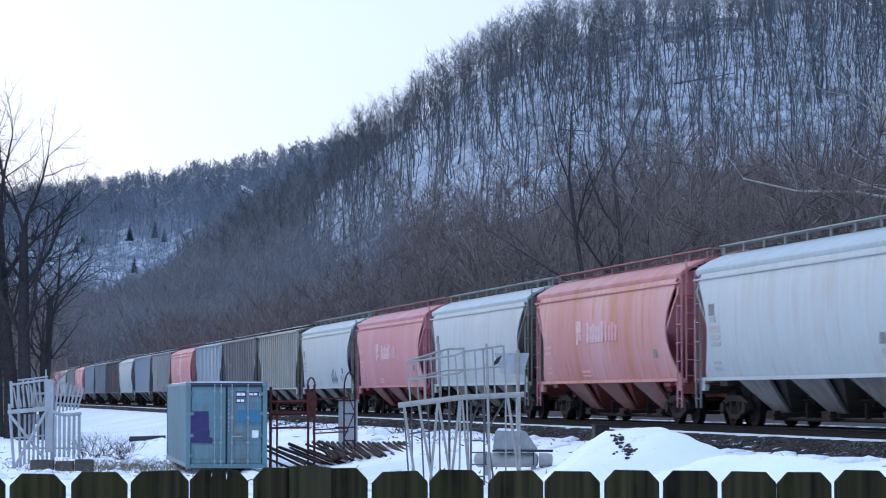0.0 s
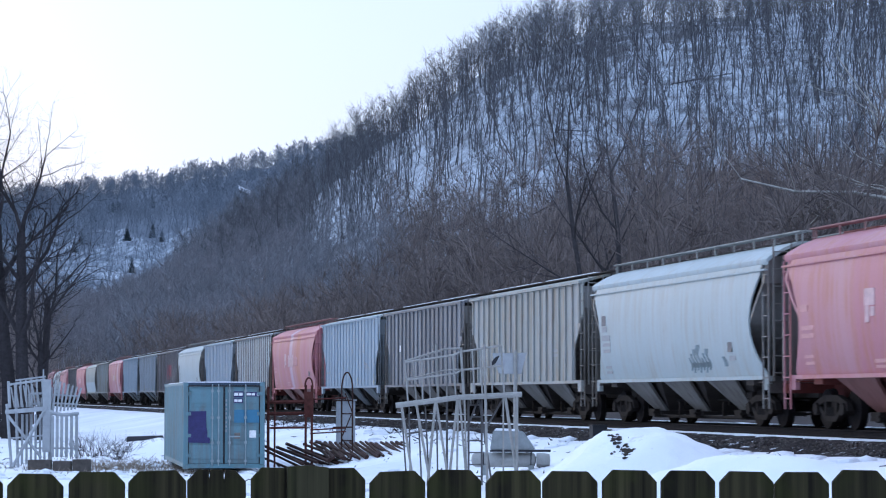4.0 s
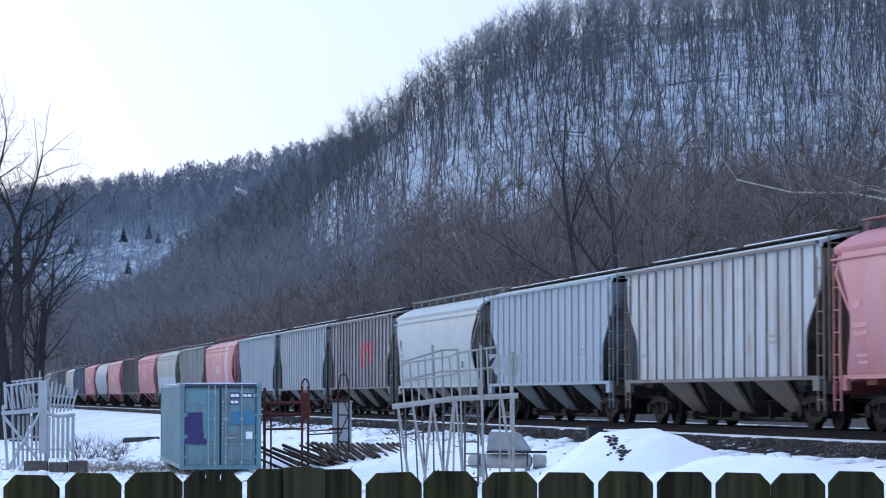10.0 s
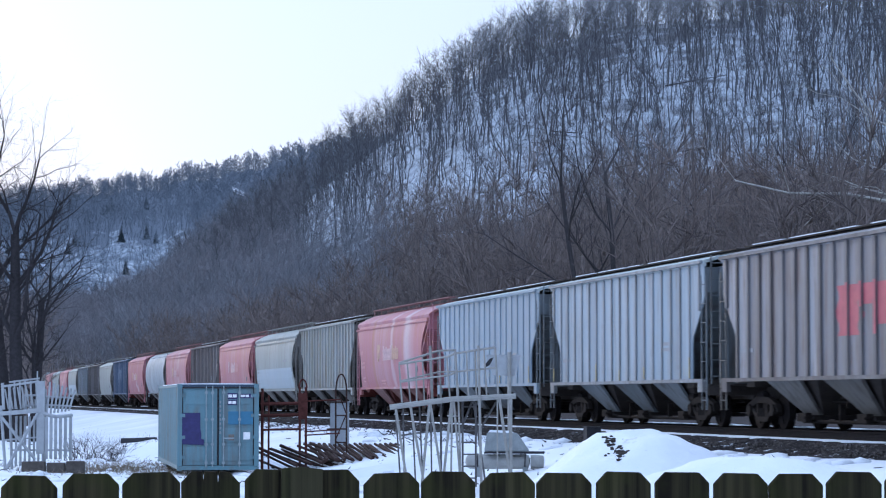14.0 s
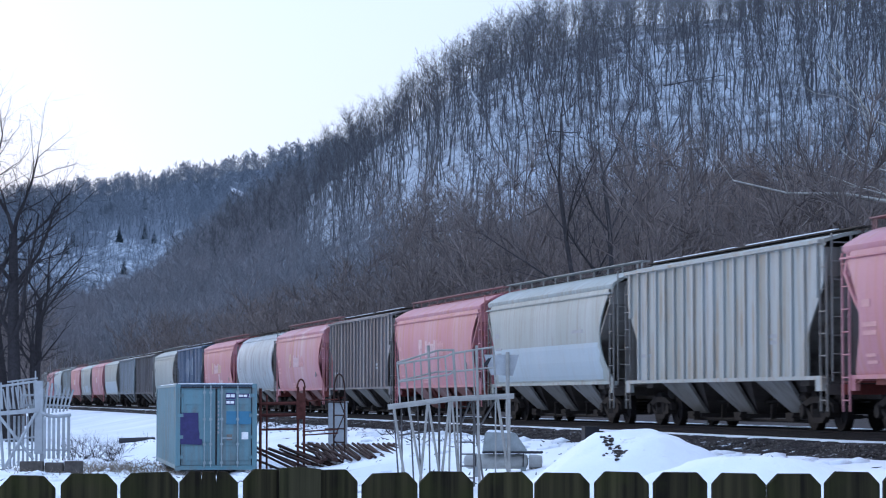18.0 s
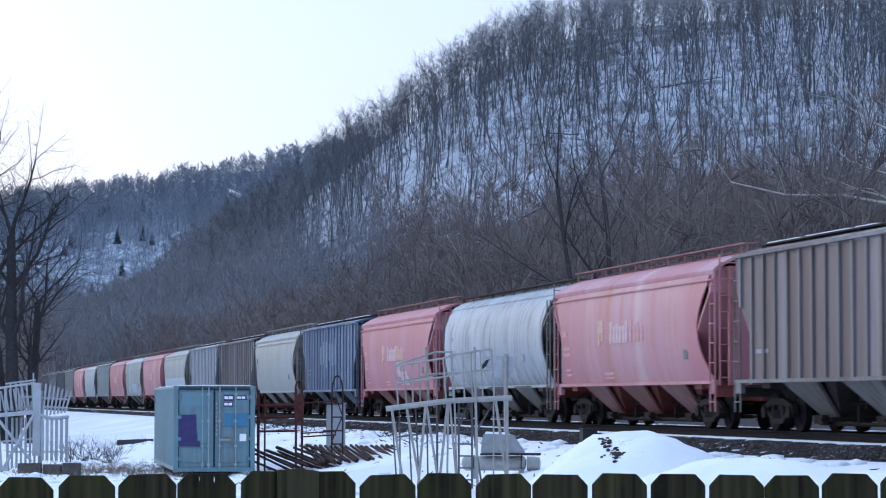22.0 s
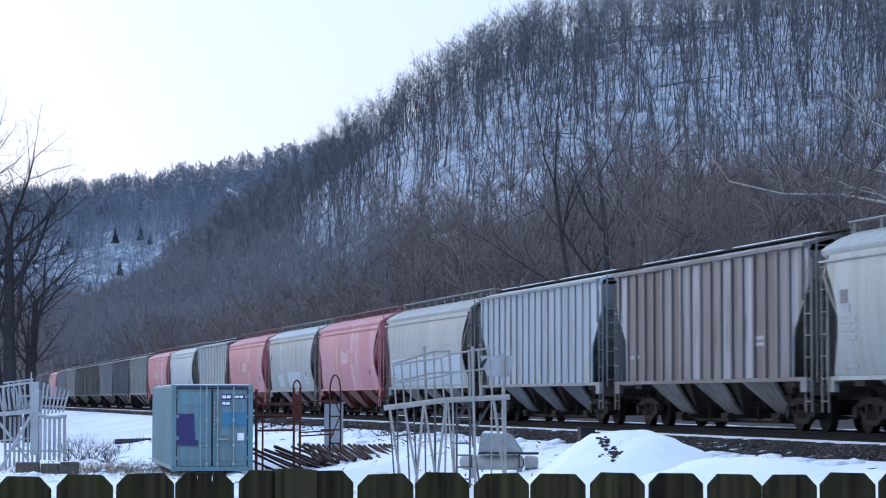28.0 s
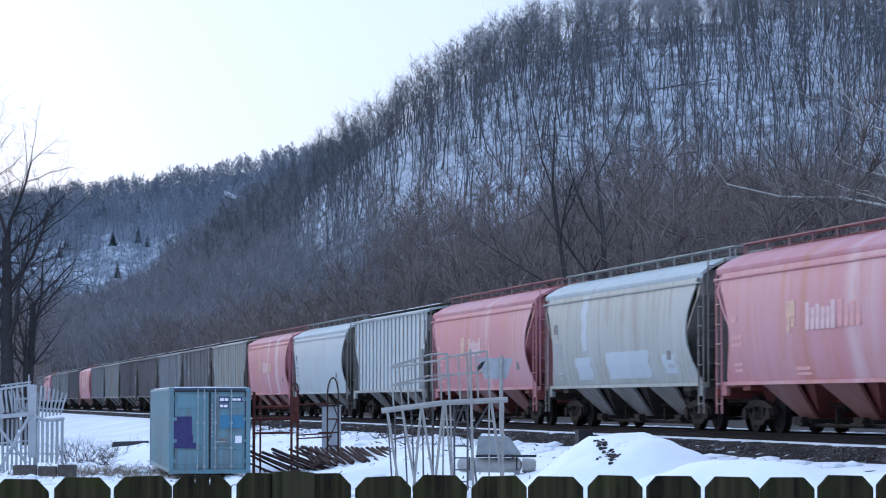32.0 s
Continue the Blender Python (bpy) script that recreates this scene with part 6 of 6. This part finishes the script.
def build_snow():
    mound("snow_mound", "heap of white snow with a streak of dark clods", 3.75, 53, 2.55, 3.0, 1.25, 3)
    mound("snow_mound", "low spread of ploughed snow", 4.9, 47.5, 3.1, 2.4, 0.75, 8)
    mound("snow_mound", "low bank of drifted snow beside the container", -11.0, 101, 3.2, 5, 0.62, 5, 0.3)
    mound("snow_mound", "low bank of drifted snow near the pipes", -1.6, 73, 2.4, 2, 0.3, 6)
    heap_clods()
    for i, (x, y, n, reach, rise) in enumerate(((-12.3, 96, 40, 1.0, 1.1), (-11.6, 98, 40, 0.9, 0.9), (-10.9, 100, 22, 0.5, 1.0), (-12.9, 95, 40, 0.9, 1.2), (-11.2, 93, 30, 0.8, 0.6))):
        clump("bush", "low leafless brown bush in the snow", x, y, n, reach, rise, 0.009, BARK, 20 + i)
    rng = np.random.default_rng(6)
    tw = Twigs()
    for i in range(1500):
        x, y = rng.normal(-10.3, 1.6), rng.normal(86, 3.0)
        z = float(land(x, y))
        tw.spike((x, y, z), (x + rng.normal(0, 0.12), y + rng.normal(0, 0.12), z + rng.uniform(0.05, 0.22)), 0.012, 0)
    v, t = tw.arrays()
    tagged(new("dry_grass", raw_mesh("dry_grass", v, t, STRAW)), "trampled straw-coloured dry grass", "grass", kind="stuff")
    tw = Twigs()
    for i in range(900):
        b, d = radians(rng.uniform(-9.8, 9.8)), rng.uniform(48, 125)
        x, y = d * math.sin(b), d * math.cos(b)
        if x * SIDE.x + y * SIDE.y - OFF > -3.5:
            continue
        z, r = float(land(x, y)), rng.uniform(0.01, 0.035)
        dx, dy = rng.normal(0, 0.13), rng.normal(0, 0.13)
        tw.spike((x, y, z - 0.01), (x + dx, y + dy, z + rng.uniform(0.0, 0.1)), r, 0)
    v, t = tw.arrays()
    tagged(new("debris", raw_mesh("debris", v, t, BARK)), "dark twigs and clods lying on the snow", "debris", kind="stuff")
    tw = Twigs()
    for i in range(1500):
        p = on_track(50 + 90 * rng.uniform(0, 1), -rng.uniform(3.2, 4.6) - abs(rng.normal(0, 0.5)))
        if noise.noise((p.x * 0.5, p.y * 0.25, 7)) < 0.05:
            continue
        z = float(land(p.x, p.y))
        tw.spike((p.x, p.y, z - 0.02), (p.x + rng.normal(0, 0.16), p.y + rng.normal(0, 0.16), z + rng.uniform(0.02, 0.2)), rng.uniform(0.008, 0.03), 0)
    v, t = tw.arrays()
    tagged(new("dead_weeds", raw_mesh("dead_weeds", v, t, BARK)), "dark dead weeds along the foot of the ballast", "weeds", kind="stuff")
    ball = bmesh.new()
    bmesh.ops.create_icosphere(ball, subdivisions=1, radius=1.0)
    unit, tri = np.array([q.co for q in ball.verts]), np.array([[q.index for q in f.verts] for f in ball.faces])
    ball.free()
    vs, ts = [], []
    for i in range(420):
        if i % 3:
            b, d = radians(rng.uniform(-9.6, 9.6)), rng.uniform(50, 100)
            x, y = d * math.sin(b), d * math.cos(b)
        else:
            p = on_track(48 + 70 * rng.uniform(0, 1), -rng.uniform(3.4, 5.0))
            x, y = p.x, p.y
        if x * SIDE.x + y * SIDE.y - OFF > -3.3:
            continue
        r = rng.uniform(0.05, 0.2)
        vs.append(unit * rng.uniform(0.7, 1.2, unit.shape) * (r * 1.6, r * 1.6, r * 0.6) + (x, y, float(land(x, y))))
        ts.append(tri + len(unit) * len(ts))
    me = raw_mesh("snow_lumps", np.concatenate(vs), np.concatenate(ts), SNOW)
    me.polygons.foreach_set("use_smooth", [True] * len(me.polygons))
    tagged(new("snow_lumps", me), "small lumps of crusted snow on the ground", "snow", kind="stuff")
    bm = bmesh.new()
    rod(bm, (-12.4, 105.6, 0.5), (-11.0, 105, 0.55), 0.16, 6, 0.16)
    tagged(part("log", bm, RUBBER), "black log lying in the snow", "log")
    box_ob = tagged(new("relay_box"), "small black box beside the track", "box")
    p = on_track(70.7, -3.0)
    box_ob.matrix_world = pose(p.x, p.y, float(land(p.x, p.y)) - 0.02, 0, 0, 11)
    bm = bmesh.new()
    box(bm, -0.2, 0.2, -0.2, 0.2, 0, 0.42)
    part("body", bm, RUBBER, box_ob)
    bm = bmesh.new()
    box(bm, -0.22, 0.22, -0.22, 0.22, 0.422, 0.46)
    part("lid", bm, RUBBER, box_ob)


build_snow()


def grow(tw_trunk, tw, rng, p, d, length, r, level, droop=0.0, thickset=False):
    """Branches again and again; the first level is the trunk."""
    steps = 4
    q = p
    for i in range(steps):
        d = d + rng.normal(0, 0.05 + 0.07 * level, 3) + np.array([0, 0, 0.06 - droop * 0.1])
        d = d / np.linalg.norm(d)
        e = q + d * length / steps
        r2 = r * (0.86 if level == 0 else 0.75)
        (tw_trunk if level == 0 else tw).spike(q, e, r, r2 if (level < 3 or i < steps - 1) else 0)
        if level < 4 and (i > 0 or level > 0):
            for _ in range(2 if level < (3 if thickset else 2) else 1):
                side = rng.normal(0, 1, 3)
                side -= d * side.dot(d)
                side /= max(1e-6, np.linalg.norm(side))
                k = rng.uniform(0.55, 1.05)
                nd = d * 0.75 + side * k + np.array([0, 0, 0.15 - droop])
                nd /= np.linalg.norm(nd)
                grow(tw_trunk, tw, rng, e, nd, length * rng.uniform(0.42, 0.68), r2 * rng.uniform(0.45, 0.65), level + 1, droop, thickset)
        q, r = e, r2


def single_tree(x, y, height, seed, bark, label, thick=1.0, lean=(0, 0), droop=0.0, thickset=False):
    rng = np.random.default_rng(seed)
    a, b = Twigs(), Twigs()
    grow(a, b, rng, np.zeros(3), np.array([lean[0], lean[1], 1.0]), height * 0.72, 0.014 * height * thick, 0, droop, thickset)
    tree = tagged(new("tree"), label, "tree")
    tree.matrix_world = pose(x, y, float(land(x, y)) - 0.15)
    for nm, tw in (("trunk", a), ("crown", b)):
        v, t = tw.arrays()
        from_mesh(nm, raw_mesh(nm, v, t, bark), bark, tree)


def ground_at(bearing, elevation):
    """Where a line of sight from the camera's place meets the hills."""
    d = np.arange(420, 2000, 2.0)
    b = radians(bearing)
    gap = EYE + d * math.tan(radians(elevation)) - land(d * math.sin(b), d * math.cos(b))
    k = int(np.argmax(gap < 0)) if (gap < 0).any() else len(d) - 1
    return d[k] * math.sin(b), d[k] * math.cos(b), float(land(d[k] * math.sin(b), d[k] * math.cos(b)))


def build_hill_marks():
    for b0, e0, b1, e1, r in ((5.0, 6.62, 6.3, 6.85, 0.2), (2.5, 5.65, 3.2, 5.6, 0.2)):
        bm = bmesh.new()
        p, q = Vector(ground_at(b0, e0)), Vector(ground_at(b1, e1))
        rod(bm, p + Vector((0, 0, 1.2)), q + Vector((0, 0, 1.2)), r, 7, r * 0.5)
        tagged(part("fallen_tree", bm, BARK), "dark fallen tree trunk across the snowy slope", "log")
    hut = tagged(new("hut"), "small hut with a snowy roof high on the wooded ridge", "hut")
    x, y, z = ground_at(-4.2, 4.35)
    hut.matrix_world = pose(x, y, z - 6.5, 0, 0, 12)
    bm = bmesh.new()
    loft(bm, [[(-4.2, y, 0), (-4.2, y, 10.4), (4.2, y, 6.6), (4.2, y, 0)] for y in (-2.5, 2.5)])
    bmesh.ops.recalc_face_normals(bm, faces=bm.faces)
    part("wall", bm, OLD_TIMBER, hut)
    bm = bmesh.new()
    loft(bm, [[(-4.9, -3.6, 9.3 + k), (-4.9, 3.1, 12.6 + k), (5.0, 3.1, 8.0 + k), (5.0, -3.6, 4.7 + k)] for k in (0, 0.5)])
    bmesh.ops.recalc_face_normals(bm, faces=bm.faces)
    part("roof", bm, SNOW, hut, "bright snow-covered roof")


build_hill_marks()


def build_trees():
    dark = "tall bare tree with dark spreading branches"
    for x, y, h, seed, lean, full in ((-21.9, 139, 15.4, 1, (0.0, 0), True), (-23.0, 142, 16.2, 2, (-0.02, 0), True), (-24.4, 146, 13, 4, (0, 0), False), (-22.6, 150, 11, 5, (0.1, 0), False),
                                      (-22.9, 134, 7, 7, (0.1, 0), True), (-21.2, 141, 7.5, 8, (0.1, 0), True), (-22.3, 131, 5, 9, (-0.1, 0), True)):
        single_tree(x, y, h, seed, BARK, dark, 2.2, lean, 0.06, full)
    for x, y, h, seed, lean in ((9.0, 150, 18.5, 11, (-0.14, 0)), (10.2, 152, 19.5, 12, (0.0, 0)), (2.5, 235, 17, 13, (0, 0)), (20, 190, 19, 14, (0, 0)), (25.5, 170, 20, 15, (0.03, 0)),
                                (16.5, 240, 19, 16, (0, 0)), (-8, 300, 16, 17, (0, 0)), (30, 200, 21, 18, (-0.05, 0))):
        single_tree(x, y, h, seed, BARK_SOFT, dark, 0.85 if seed < 13 else 0.8, lean, 0.0, seed < 13)
    # a pale-barked tree whose long limbs reach over the track
    rng = np.random.default_rng(31)
    a, b = Twigs(), Twigs()
    base = np.array([22.8, 112, float(land(22.8, 112)) - 0.2])
    top = base + np.array([-0.6, 0.5, 19.0])
    for i in range(6):
        a.spike(base + (top - base) * i / 6, base + (top - base) * (i + 1) / 6, 0.3 - 0.04 * i, 0.26 - 0.04 * i)
    for z, dx, dy, dz, ln, r in ((8.9, -1, 0.1, -0.06, 10.0, 0.13), (8.2, -1, -0.2, 0.08, 8.0, 0.09), (11.8, -1, 0.3, 0.35, 7.5, 0.11), (10.4, -0.9, 0.6, -0.05, 4.5, 0.05), (14.5, 0.8, 0.4, 0.5, 6, 0.09), (13, 0.6, -0.7, 0.4, 6, 0.09)):
        d = np.array([dx, dy, dz])
        grow(a, b, rng, base + (top - base) * z / 19, d / np.linalg.norm(d), ln, r, 2, 0.05)
    tree = tagged(new("tree"), "pale-barked bare tree with long crooked branches", "tree")
    for nm, tw in (("trunk", a), ("crown", b)):
        v, t = tw.arrays()
        from_mesh(nm, raw_mesh(nm, v, t, BARK_PALE), BARK_PALE, tree)


build_trees()


def motions():
    turn = math.degrees(THETA) - 90
    tail = -1.0
    for i, car in enumerate(CARS):
        rows = []
        tail += SPACING[i] if i < len(SPACING) else 0.992
        half = 7.8 if KINDS[ORDER[i]]["kind"] == "smooth" else 8.1
        for t, c in TRAVEL:
            p = on_track(START + CAR * (tail - c) - half, 0, 0)
            rows.append((t, pose(p.x, p.y, p.z, 0, 0, turn)))
        walk(car, rows)
    # the wheels of all cars turn alike: leading and trailing axles share their keys
    first = {}
    for w in WHEELS:
        e = 1 if w.location.x > 0 else -1
        if e not in first:
            rows = []
            for k in range(32 * FPS + 1):
                t = k / FPS
                rows.append((t, pose(e * 0.89, 0, 0.457, 0, math.degrees(CAR * lerp_table(TRAVEL, t) / 0.457) % 360, 0)))
            walk(w, rows)
            first[e] = w
        else:
            w.rotation_mode = "QUATERNION"
            w.animation_data_create()
            w.animation_data.action = first[e].animation_data.action
            w.animation_data.action_slot = first[e].animation_data.action_slot


motions()
